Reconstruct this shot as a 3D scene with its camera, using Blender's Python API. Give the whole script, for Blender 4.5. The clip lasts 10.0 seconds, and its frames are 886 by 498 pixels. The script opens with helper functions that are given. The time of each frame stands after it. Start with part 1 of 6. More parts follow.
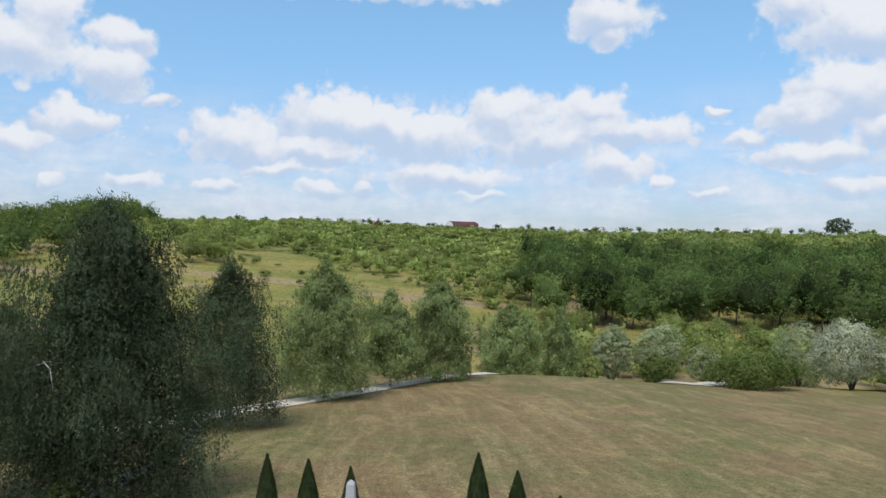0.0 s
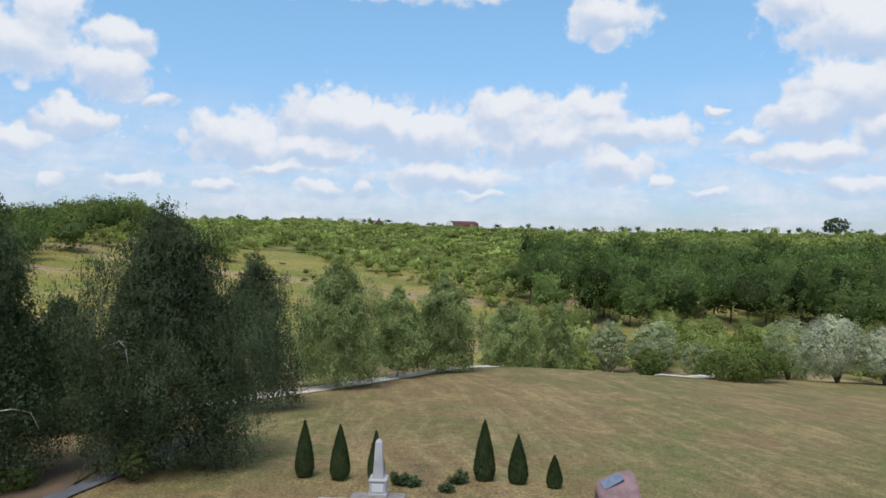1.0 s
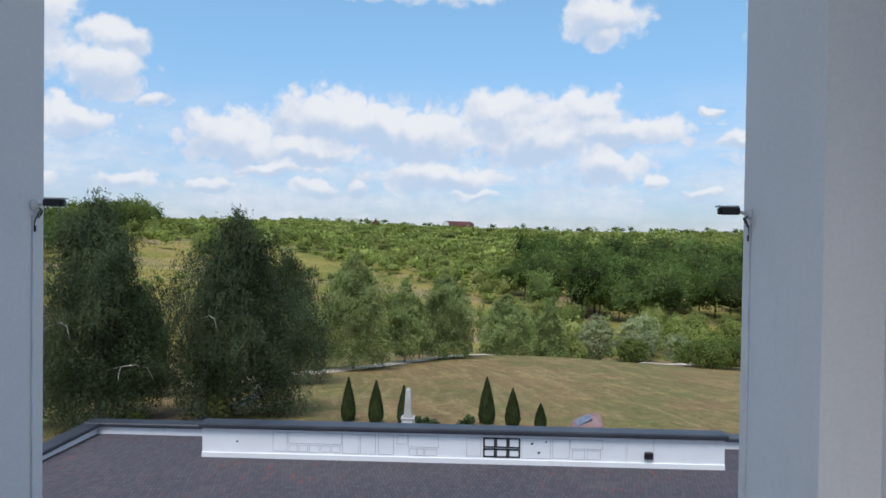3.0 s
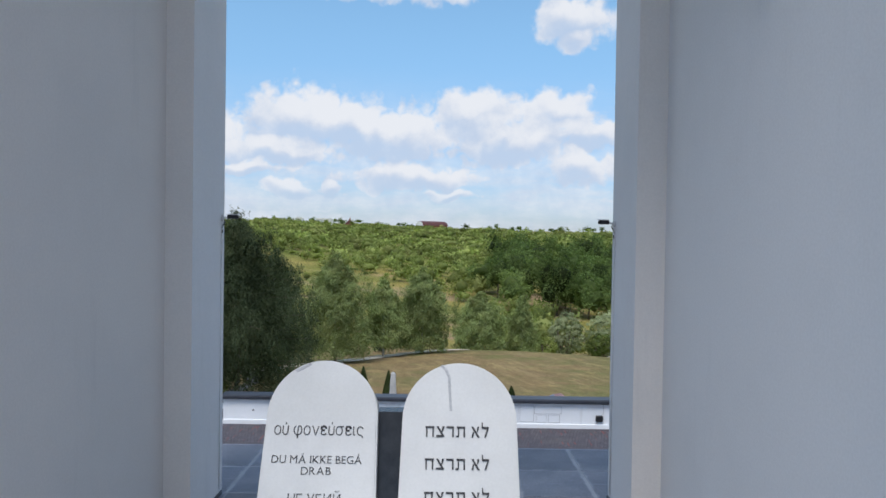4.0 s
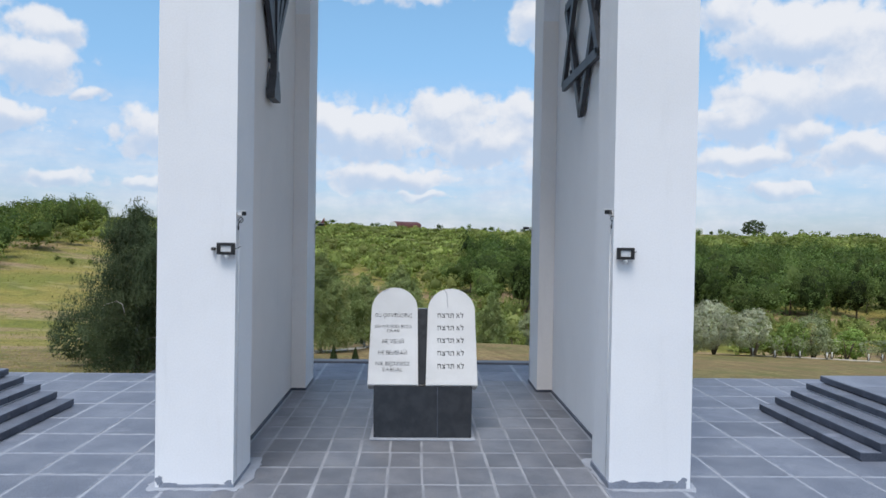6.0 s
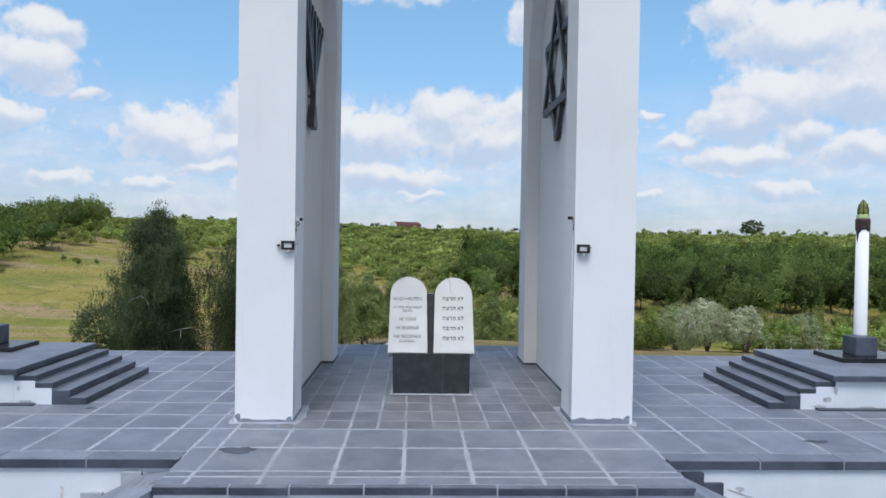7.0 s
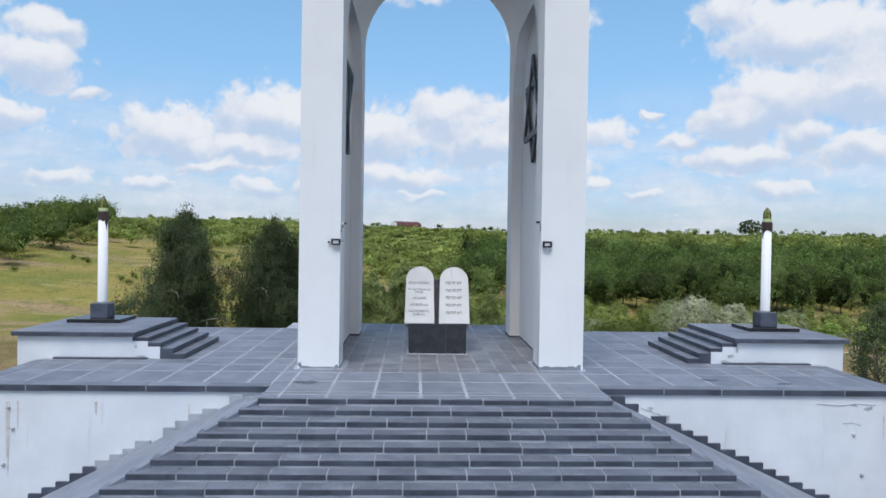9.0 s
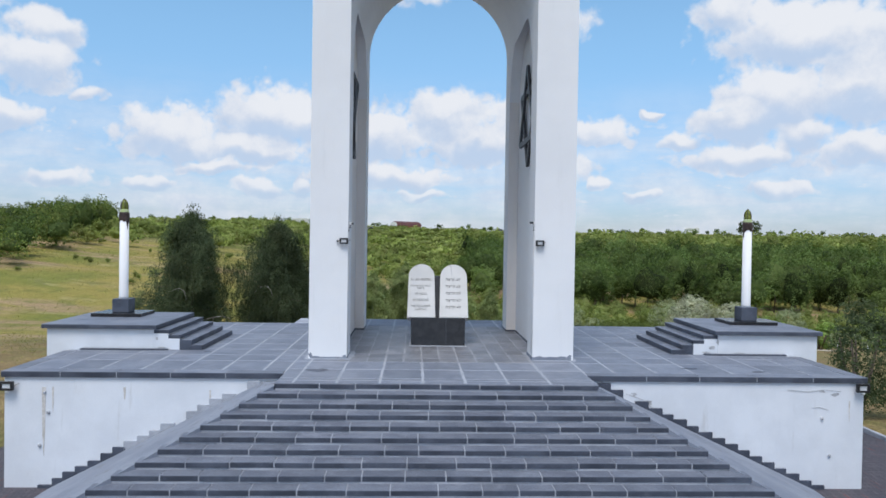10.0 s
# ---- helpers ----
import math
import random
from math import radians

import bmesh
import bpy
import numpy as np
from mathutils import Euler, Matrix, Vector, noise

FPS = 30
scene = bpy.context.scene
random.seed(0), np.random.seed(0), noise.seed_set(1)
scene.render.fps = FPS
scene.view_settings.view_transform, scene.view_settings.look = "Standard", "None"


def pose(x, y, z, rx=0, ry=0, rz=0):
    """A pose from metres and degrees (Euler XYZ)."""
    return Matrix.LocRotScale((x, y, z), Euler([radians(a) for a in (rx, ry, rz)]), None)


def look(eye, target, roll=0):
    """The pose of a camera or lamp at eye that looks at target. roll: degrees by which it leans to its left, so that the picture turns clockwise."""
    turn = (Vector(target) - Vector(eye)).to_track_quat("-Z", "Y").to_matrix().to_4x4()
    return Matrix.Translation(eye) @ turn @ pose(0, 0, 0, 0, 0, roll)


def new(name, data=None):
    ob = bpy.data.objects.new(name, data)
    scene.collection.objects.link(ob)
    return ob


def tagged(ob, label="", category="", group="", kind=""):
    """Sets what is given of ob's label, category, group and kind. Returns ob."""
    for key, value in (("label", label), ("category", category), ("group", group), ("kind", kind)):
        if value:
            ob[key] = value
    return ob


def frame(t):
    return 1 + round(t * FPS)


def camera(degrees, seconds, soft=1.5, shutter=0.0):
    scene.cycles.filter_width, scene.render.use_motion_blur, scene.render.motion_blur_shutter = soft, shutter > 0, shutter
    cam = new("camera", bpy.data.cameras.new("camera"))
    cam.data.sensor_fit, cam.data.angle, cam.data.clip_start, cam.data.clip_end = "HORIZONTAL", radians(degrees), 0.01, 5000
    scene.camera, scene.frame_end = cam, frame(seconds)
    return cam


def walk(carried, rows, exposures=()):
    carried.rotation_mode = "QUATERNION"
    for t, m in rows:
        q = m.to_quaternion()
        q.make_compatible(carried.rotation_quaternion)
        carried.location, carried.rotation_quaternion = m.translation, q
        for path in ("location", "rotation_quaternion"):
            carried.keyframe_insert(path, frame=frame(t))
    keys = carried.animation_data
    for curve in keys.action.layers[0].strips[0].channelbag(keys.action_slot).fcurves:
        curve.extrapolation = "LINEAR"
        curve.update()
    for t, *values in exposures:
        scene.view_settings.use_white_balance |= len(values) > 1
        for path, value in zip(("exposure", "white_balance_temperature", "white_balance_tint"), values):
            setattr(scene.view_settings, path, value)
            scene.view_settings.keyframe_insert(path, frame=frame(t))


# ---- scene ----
cam = camera(64.6, 10.0, soft=1.6)
PATH = [
    (0, (1.343, 14.227, 3.335), (1.252, 16.225, 3.303), 0.75),
    (0.5, (1.205, 12.2, 3.307), (1.114, 14.198, 3.275), 0.75),
    (1, (1.056, 10.171, 3.285), (0.966, 12.169, 3.252), 0.75),
    (1.5, (0.912, 8.134, 3.268), (0.821, 10.132, 3.235), 0.75),
    (2, (0.79, 6.079, 3.261), (0.699, 8.077, 3.228), 0.75),
    (2.2, (0.747, 5.25, 3.258), (0.656, 7.248, 3.225), 0.75),
    (3.3, (0.486, 0.754, 3.231), (0.426, 2.753, 3.198), 0.8),
    (3.5, (0.433, -0.045, 3.229), (0.387, 1.954, 3.195), 0.8),
    (4, (0.302, -1.93, 3.219), (0.302, 0.07, 3.187), 0.85),
    (4.5, (0.165, -3.735, 3.212), (0.211, -1.735, 3.181), 0.9),
    (5, (0.051, -5.5, 3.2), (0.117, -3.501, 3.17), 1.0),
    (5.5, (-0.063, -7.194, 3.189), (0.012, -5.196, 3.159), 1.0),
    (7, (-0.385, -11.937, 3.163), (-0.307, -9.939, 3.133), 0.9),
    (7.5, (-0.463, -13.285, 3.157), (-0.385, -11.286, 3.126), 0.9),
    (8, (-0.535, -14.58, 3.151), (-0.457, -12.581, 3.12), 0.9),
    (8.5, (-0.603, -15.69, 3.143), (-0.525, -13.692, 3.112), 0.9),
    (9, (-0.652, -16.64, 3.136), (-0.574, -14.642, 3.105), 0.9),
    (9.5, (-0.683, -17.36, 3.128), (-0.605, -15.362, 3.097), 0.9),
    (10, (-0.708, -17.93, 3.118), (-0.63, -15.932, 3.087), 0.9),
]
walk(cam, [(t, look(eye, target, roll)) for t, eye, target, roll in PATH])

# ---- sky, clouds and sun ----
SUN_AZ, SUN_EL = 194.0, 62.0     # degrees from +y towards +x, and above the horizon
world = bpy.data.worlds.new("sky")
scene.world = world
world.use_nodes = True


class Nodes:
    """Short hand for node trees."""

    def __init__(self, tree):
        self.tree = tree

    def add(self, kind, *ins, out=0):
        n = self.tree.nodes.new(kind)
        for i, v in enumerate(ins):
            self.put(n, i, v)
        return n.outputs[out] if len(n.outputs) else n

    def put(self, n, i, v):
        if v is None:
            return
        if isinstance(v, bpy.types.NodeSocket):
            self.tree.links.new(v, n.inputs[i])
        else:
            n.inputs[i].default_value = v

    def m(self, op, a, b=None, c=None):
        n = self.tree.nodes.new("ShaderNodeMath")
        n.operation = op
        for i, v in enumerate((a, b, c)):
            self.put(n, i, v)
        return n.outputs[0]

    def v(self, op, a, b=None, out=0):
        n = self.tree.nodes.new("ShaderNodeVectorMath")
        n.operation = op
        for i, q in enumerate((a, b)):
            self.put(n, i, q)
        return n.outputs["Value"] if op in ("LENGTH", "DOT_PRODUCT", "DISTANCE") else n.outputs[0]

    def noise(self, vec, scale, detail=4.0, rough=0.55, out="Fac", distort=0.0):
        n = self.tree.nodes.new("ShaderNodeTexNoise")
        self.put(n, 0, vec)
        n.inputs["Scale"].default_value = scale
        n.inputs["Detail"].default_value = detail
        n.inputs["Roughness"].default_value = rough
        n.inputs["Distortion"].default_value = distort
        return n.outputs[out] if len(n.outputs) else n

    def smooth(self, val, a, b, lo=0.0, hi=1.0):
        n = self.tree.nodes.new("ShaderNodeMapRange")
        n.interpolation_type = "SMOOTHSTEP"
        for i, q in enumerate((val, a, b, lo, hi)):
            self.put(n, i, q)
        return n.outputs[0]

    def mix(self, f, a, b, blend="MIX"):
        n = self.tree.nodes.new("ShaderNodeMix")
        n.data_type, n.blend_type = "RGBA", blend
        self.put(n, 0, f)
        self.put(n, 6, a if isinstance(a, bpy.types.NodeSocket) else (*a, 1))
        self.put(n, 7, b if isinstance(b, bpy.types.NodeSocket) else (*b, 1))
        return n.outputs[2]


W = Nodes(world.node_tree)
world.node_tree.nodes.clear()
ray = W.add("ShaderNodeTexCoord", out=0)
xyz = W.tree.nodes.new("ShaderNodeSeparateXYZ")
W.put(xyz, 0, ray)
az = W.m("MULTIPLY", W.m("ARCTAN2", xyz.outputs[0], xyz.outputs[1]), 57.2958)
el = W.m("MULTIPLY", W.m("ARCSINE", xyz.outputs[2]), 57.2958)
wob = W.v("SUBTRACT", W.noise(ray, 24.0, 2.0, 0.45, "Color"), (0.5, 0.5, 0.5))
wob2 = W.v("SUBTRACT", W.noise(ray, 7.0, 2.0, 0.5, "Color"), (0.5, 0.5, 0.5))
place = W.add("ShaderNodeCombineXYZ", az, el, 0.0)
place = W.v("ADD", place, W.v("ADD", W.v("MULTIPLY", wob, (3.4, 2.2, 0)), W.v("MULTIPLY", wob2, (3.0, 1.6, 0))))
# cumulus heaps: azimuth, elevation, half width, half height, in degrees
HEAPS_WEST = [(-31.7, 15.2, 2.1, 1.7), (-33.6, 12.8, 3.3, 1.7), (-28.2, 11.9, 2.4, 1.5), (-27, 14.5, 2, 1), (-30.2, 8.2, 3.1, 1.1),
              (-34.3, 6.3, 2.1, 1), (-19.4, 7.7, 3.4, 1.6), (-11.3, 9.3, 4.4, 1.9), (-7.2, 8.8, 2.8, 1.7), (-13.1, 6.6, 5, .9), (-15.6, 5.3, 2.7, .5),
              (-24.8, 10.2, 1, .4), (-12.4, 3.7, 1.9, .6), (-8.7, 4, 1.1, .6), (-20.6, 4, 1.7, .5), (-26.2, 3.7, 2.2, .7), (-32.2, 3.7, .9, .5), (-6.8, 19.3, 8.8, .8)]
HEAPS_EAST = [(-3.9, 7.9, 3.8, 1.7), (2.9, 9.9, 3.8, 1.4), (9.1, 9.9, 3.1, 1.2), (5.5, 7.9, 5.5, 1.4), (12.7, 8.4, 4.2, .9), (10.7, 17, 2.7, 1.4),
              (11, 15.3, 1.1, .7), (10.8, 5.7, 3, 1.2), (-2.4, 5, 4.9, .9), (.4, 3.5, 2.1, .4), (23.7, 16.8, 1.7, 1.2), (27.9, 15.1, 4, 1.9),
              (27.5, 10.4, 3.9, 2.2), (24.5, 8.8, 2.8, 1.4), (29.1, 7.6, 1.7, .9), (21, 7.7, 1.4, .5), (25.3, 6.1, 3.9, .9)]
HEAPS_FAR = [(15.1, 4.6, .8, .5), (18.3, 3.7, 1.2, .4), (27.5, 3.8, 2.1, .5), (33, 10.6, 3.1, 2.2), (32.6, 13.9, 3.8, 2), (33, 6.4, 2.8, .9), (19, 9.9, .6, .3)]
body, lift = None, None
for a, e, rx, ry in HEAPS_WEST + HEAPS_EAST + HEAPS_FAR:
    d = W.v("MULTIPLY", W.v("SUBTRACT", place, (a, e, 0)), (1 / (rx * 1.28), 1 / (ry * 1.44), 0))
    near = W.m("SUBTRACT", 1.0, W.v("LENGTH", d))
    body = near if body is None else W.m("SMOOTH_MAX", body, near, 0.25)
    up = W.v("DOT_PRODUCT", d, (0.12, 1.0, 0))
    part_of = W.m("MULTIPLY", W.m("MAXIMUM", near, 0.0), up)
    lift = part_of if lift is None else W.m("ADD", lift, part_of)
# the same broken cumulus goes on round the rest of the sky
flat_dir = W.v("MULTIPLY", ray, (1, 1, 2.2))
rest = W.smooth(W.noise(flat_dir, 3.2, 7.0, 0.6), 0.40, 0.60, -0.6, 0.8)
outside = W.m("MAXIMUM", W.smooth(W.m("ABSOLUTE", az), 37.0, 46.0), W.smooth(el, 21.0, 30.0))
rest = W.m("SUBTRACT", W.m("MULTIPLY", W.m("ADD", rest, 1.0), outside), 1.0)
field = W.m("MAXIMUM", body, rest)
puff = W.m("ABSOLUTE", W.m("SUBTRACT", W.noise(ray, 26.0, 3.0, 0.5), 0.5))
field = W.m("ADD", field, W.m("MULTIPLY", W.m("SUBTRACT", puff, 0.07), 1.9))
field = W.m("ADD", field, W.m("MULTIPLY", W.m("SUBTRACT", W.noise(ray, 60.0, 6.0, 0.55), 0.5), 0.62))
foot = W.smooth(lift, -0.30, 0.02, 0.80, 1.0)
cover = W.m("MULTIPLY", W.m("MULTIPLY", W.smooth(field, -0.16, 0.34), foot), W.smooth(el, 0.5, 5.0, 0.45, 0.98))
veil = W.m("MULTIPLY", W.smooth(W.noise(W.v("MULTIPLY", ray, (1, 1, 4)), 6.0, 7.0, 0.62), 0.25, 0.70), W.smooth(el, 14.0, 3.0, 0.0, 0.85))
wisp = W.m("MULTIPLY", W.smooth(W.noise(W.v("MULTIPLY", ray, (1, 1, 3.2)), 24.0, 8.0, 0.62), 0.52, 0.72, 0.0, 0.75), W.m("MULTIPLY", W.smooth(el, 11.5, 7.5), W.smooth(el, 0.0, 2.0)))
cover = W.m("MAXIMUM", cover, W.m("MAXIMUM", veil, wisp))
lit = W.m("ADD", W.m("MULTIPLY", lift, 1.7), W.m("MULTIPLY", W.m("SUBTRACT", W.noise(ray, 34.0, 6.0, 0.62), 0.5), 1.1))
lit = W.smooth(lit, -0.46, 0.38)
cloud = W.mix(lit, (0.55, 0.64, 0.80), (0.82, 0.845, 0.90))
sky = W.tree.nodes.new("ShaderNodeTexSky")
sky.sky_type, sky.sun_disc = "NISHITA", False
sky.sun_elevation, sky.sun_rotation = radians(SUN_EL), radians(SUN_AZ)
sky.altitude, sky.air_density, sky.dust_density, sky.ozone_density = 200.0, 1.0, 0.6, 1.6
SKY_LEVEL = 0.128
blue = W.v("SCALE", sky.outputs[0])
W.put(blue.node, "Scale", SKY_LEVEL)
blue = W.mix(1.0, blue, W.mix(W.smooth(el, -2.0, 20.0), (0.57, 0.67, 0.96), (1.20, 1.48, 1.48)), "MULTIPLY")
shown = W.mix(cover, blue, cloud)
back = W.add("ShaderNodeBackground", shown, 1.0)
W.add("ShaderNodeOutputWorld", back)

sun = new("sun", bpy.data.lights.new("sun", "SUN"))
sun.data.energy, sun.data.angle, sun.data.color = 2.65, radians(26), (1.0, 0.975, 0.955)
sd = Vector((math.sin(radians(SUN_AZ)) * math.cos(radians(SUN_EL)), math.cos(radians(SUN_AZ)) * math.cos(radians(SUN_EL)), math.sin(radians(SUN_EL))))
sun.matrix_world = look(sd * 60, (0, 0, 0))

# ---- materials ----
def surface(name, a, b, s1, fine=0.25, s2=60.0, rough=0.8, bump=0.25, depth=0.01, rand=0.0, island=0.0, stretch=(1, 1, 1), mid=(0.35, 0.65),
            stain=None, stain_at=(0.55, 0.75), stain_scale=1.0, stain_stretch=(1, 1, 1), metal=0.0, spec=0.4, fine_to=1.0):
    """A matt surface of two colours at one scale, fine grain at another, relief, and stains with a shape of their own."""
    mat = bpy.data.materials.new(name)
    mat.use_nodes = True
    N = Nodes(mat.node_tree)
    bsdf = mat.node_tree.nodes["Principled BSDF"]
    pos = N.add("ShaderNodeNewGeometry", out=0)
    p1 = N.v("MULTIPLY", pos, stretch)
    big = N.noise(p1, s1, 5.0, 0.6)
    col = N.mix(N.smooth(big, *mid), a, b)
    grain = N.noise(p1, s2, 5.0, 0.65)
    col = N.mix(fine, col, N.mix(1.0, col, N.add("ShaderNodeCombineXYZ", *[N.smooth(grain, 0.25, 0.75, 0.35, 1.65)] * 3), "MULTIPLY"))
    if stain:
        mask = N.noise(N.v("MULTIPLY", pos, stain_stretch), stain_scale, 6.0, 0.65)
        col = N.mix(N.smooth(mask, stain_at[0], stain_at[1], 0.0, stain[3]), col, stain[:3])
    if rand:
        r = N.add("ShaderNodeObjectInfo", out=5)
        k = N.m("ADD", N.m("MULTIPLY", r, rand), 1 - rand / 2)
        col = N.mix(1.0, col, N.add("ShaderNodeCombineXYZ", k, k, k), "MULTIPLY")
    if island:
        r = N.tree.nodes.new("ShaderNodeNewGeometry").outputs["Random Per Island"]
        k = N.m("ADD", N.m("MULTIPLY", r, island), 1 - island / 2)
        col = N.mix(1.0, col, N.add("ShaderNodeCombineXYZ", k, k, k), "MULTIPLY")
    N.put(bsdf, 0, col)
    bsdf.inputs["Roughness"].default_value = rough
    bsdf.inputs["Metallic"].default_value = metal
    bsdf.inputs["Specular IOR Level"].default_value = spec
    if bump:
        bn = N.tree.nodes.new("ShaderNodeBump")
        bn.inputs["Strength"].default_value, bn.inputs["Distance"].default_value = bump, depth
        N.put(bn, "Height", N.m("ADD", grain, big))
        N.put(bsdf, "Normal", bn.outputs[0])
    return mat


def foliage(name, dark, light, warm, clump=0.35, vary=(0.72, 1.28), mixed=1.0):
    """Leaves: each a little lighter or darker, clumps of warmer and cooler green, light coming partly through."""
    mat = bpy.data.materials.new(name)
    mat.use_nodes = True
    N = Nodes(mat.node_tree)
    bsdf = mat.node_tree.nodes["Principled BSDF"]
    geo = N.tree.nodes.new("ShaderNodeNewGeometry")
    col = N.mix(N.m("ADD", N.m("MULTIPLY", geo.outputs["Random Per Island"], mixed), .5 - mixed / 2), dark, light)
    tone = N.noise(geo.outputs["Position"], clump, 3.0, 0.6)
    col = N.mix(N.smooth(tone, 0.45, 0.7, 0.0, 0.6), col, warm)
    r = N.add("ShaderNodeObjectInfo", out=5)
    k = N.m("ADD", N.m("MULTIPLY", r, 0.25), 0.88)
    # each crown's own tone; on the inner cores it also carries painted shade
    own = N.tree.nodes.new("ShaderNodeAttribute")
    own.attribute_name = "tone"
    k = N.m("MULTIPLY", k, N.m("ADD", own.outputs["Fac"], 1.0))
    k = N.m("MULTIPLY", k, N.smooth(N.noise(geo.outputs["Position"], clump * 1.3, 2.0, 0.5, distort=0.5), 0.34, 0.66, vary[0], vary[1]))
    col = N.mix(1.0, col, N.add("ShaderNodeCombineXYZ", k, k, k), "MULTIPLY")
    N.put(bsdf, 0, col)
    bsdf.inputs["Roughness"].default_value = 0.65
    bsdf.inputs["Specular IOR Level"].default_value = 0.06
    thin = N.add("ShaderNodeBsdfTranslucent", N.mix(1.0, col, (1.0, 1.15, 0.55), "MULTIPLY"))
    both = N.tree.nodes.new("ShaderNodeMixShader")
    both.inputs[0].default_value = 0.32
    N.tree.links.new(bsdf.outputs[0], both.inputs[1])
    N.tree.links.new(thin, both.inputs[2])
    N.tree.links.new(both.outputs[0], N.tree.nodes["Material Output"].inputs[0])
    return mat


plaster = surface("white_plaster", (.815, .82, .84), (.775, .78, .80), .5, .05, 45, .85, .04, .004, stain=(.60, .60, .61, .30), stain_at=(.56, .8), stain_scale=1.4, stain_stretch=(2, 2, .25))
# copy of the white plaster with warm bounced light put into its colour
plaster_bounce = surface("bounce_tinted_plaster", (.80, .755, .725), (.765, .725, .70), .6, .05, 45, .85, .04, .004, stain=(.58, .55, .53, .35), stain_at=(.56, .8), stain_scale=1.4, stain_stretch=(2, 2, .25))
plaster_worn = surface("worn_white_plaster", (.715, .74, .785), (.645, .67, .715), .8, .06, 40, .9, .12, .006, stain=(.42, .41, .40, .40), stain_at=(.60, .76), stain_scale=1.6, stain_stretch=(2.2, 2.2, .3))
parapet_paint = surface("white_parapet_paint", (.80, .815, .85), (.755, .77, .80), .8, .06, 40, .9, .10, .006, stain=(.52, .51, .50, .35), stain_at=(.60, .76), stain_scale=1.6, stain_stretch=(2.2, 2.2, .3))
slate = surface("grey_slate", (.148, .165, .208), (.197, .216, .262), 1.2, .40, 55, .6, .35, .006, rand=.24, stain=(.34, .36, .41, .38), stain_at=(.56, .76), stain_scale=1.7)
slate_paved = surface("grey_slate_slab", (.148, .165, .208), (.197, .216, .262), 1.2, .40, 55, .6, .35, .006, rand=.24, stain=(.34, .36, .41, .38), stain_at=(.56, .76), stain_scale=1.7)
# grey_slate again for the treads, darkened so that shade sits in the colour
slate_tread = surface("darkened_slate_tread", (.120, .134, .172), (.168, .185, .228), 1.6, .45, 55, .6, .4, .006, rand=.26, stain=(.30, .32, .37, .42), stain_at=(.55, .74), stain_scale=2.2)
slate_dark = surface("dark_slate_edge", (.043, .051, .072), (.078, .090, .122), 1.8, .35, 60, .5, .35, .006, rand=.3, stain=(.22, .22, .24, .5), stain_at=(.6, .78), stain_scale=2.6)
# slightly darker and less blue than grey_slate, for the floor under the arch
slate_inner = surface("inner_grey_slate", (.135, .142, .165), (.185, .190, .213), 1.6, .40, 55, .5, .35, .006, rand=.34, stain=(.24, .235, .235, .4), stain_at=(.54, .74), stain_scale=1.9)
mortar_dull = surface("dull_grey_mortar", (.345, .355, .385), (.25, .26, .285), 1.1, .3, 80, .9, .4, .01)
mortar = surface("pale_mortar", (.40, .422, .475), (.30, .32, .365), 1.2, .3, 80, .9, .4, .01)


def smeared(mat, colour, most):
    """Mortar smeared unevenly over the rims of a laid slab."""
    N = Nodes(mat.node_tree)
    bsdf = mat.node_tree.nodes["Principled BSDF"]
    under = bsdf.inputs[0].links[0].from_socket
    sep = N.tree.nodes.new("ShaderNodeSeparateXYZ")
    N.put(sep, 0, N.add("ShaderNodeTexCoord", out=3))
    rim = [N.m("MULTIPLY", N.m("ABSOLUTE", N.m("SUBTRACT", sep.outputs[i], .5)), 2.0) for i in (0, 1)]
    pos = N.add("ShaderNodeNewGeometry", out=0)
    edge = N.m("ADD", N.m("MAXIMUM", *rim), N.m("MULTIPLY", N.m("SUBTRACT", N.noise(pos, 5.0, 5.0, .62), .5), .26))
    N.put(bsdf, 0, N.mix(N.smooth(edge, .93, 1.04, 0, most), under, colour))


smeared(slate_paved, (.37, .395, .45), .75)
smeared(slate_inner, (.30, .305, .33), .65)
ramp_mat = surface("grey_cement_render", (.19, .213, .265), (.25, .275, .33), .9, .25, 50, .85, .3, .01, stain=(.13, .13, .14, .7), stain_at=(.55, .7), stain_scale=1.8)
granite_black = surface("black_granite", (.012, .012, .014), (.022, .022, .025), 6, .3, 120, .25, .05, .002)
stone_white = surface("white_marble", (.66, .66, .66), (.60, .60, .60), 1.4, .05, 60, .6, .04, .003, stain=(.5, .47, .42, .3), stain_at=(.6, .8), stain_scale=3)
ink = surface("black_paint", (.03, .03, .035), (.05, .05, .055), 8, .2, 60, .6, 0)
iron = surface("dark_grey_metal", (.035, .035, .04), (.06, .06, .065), 3, .3, 40, .5, .2, .004)
black_plastic = surface("black_plastic", (.015, .015, .017), (.025, .025, .027), 9, .2, 80, .4, .05, .001)
white_plastic = surface("white_plastic", (.75, .75, .75), (.66, .66, .67), 6, .1, 60, .4, .05, .001)
lamp_glass = surface("frosted_lamp_glass", (.62, .64, .66), (.5, .52, .55), 9, .15, 40, .15, 0)
cap_mat = surface("dark_blue_metal_coping", (.030, .034, .045), (.045, .05, .065), 1.2, .25, 40, .4, .15, .004)
flame_mat = surface("olive_glass_flame", (.10, .12, .02), (.22, .25, .06), 9, .3, 40, .2, .2, .01)
ring_mat = surface("pale_green_ring", (.45, .55, .25), (.55, .60, .35), 8, .2, 50, .4, .1, .003)
wax_mat = surface("brown_wax_metal", (.035, .022, .02), (.07, .045, .04), 5, .3, 50, .45, .3, .006)
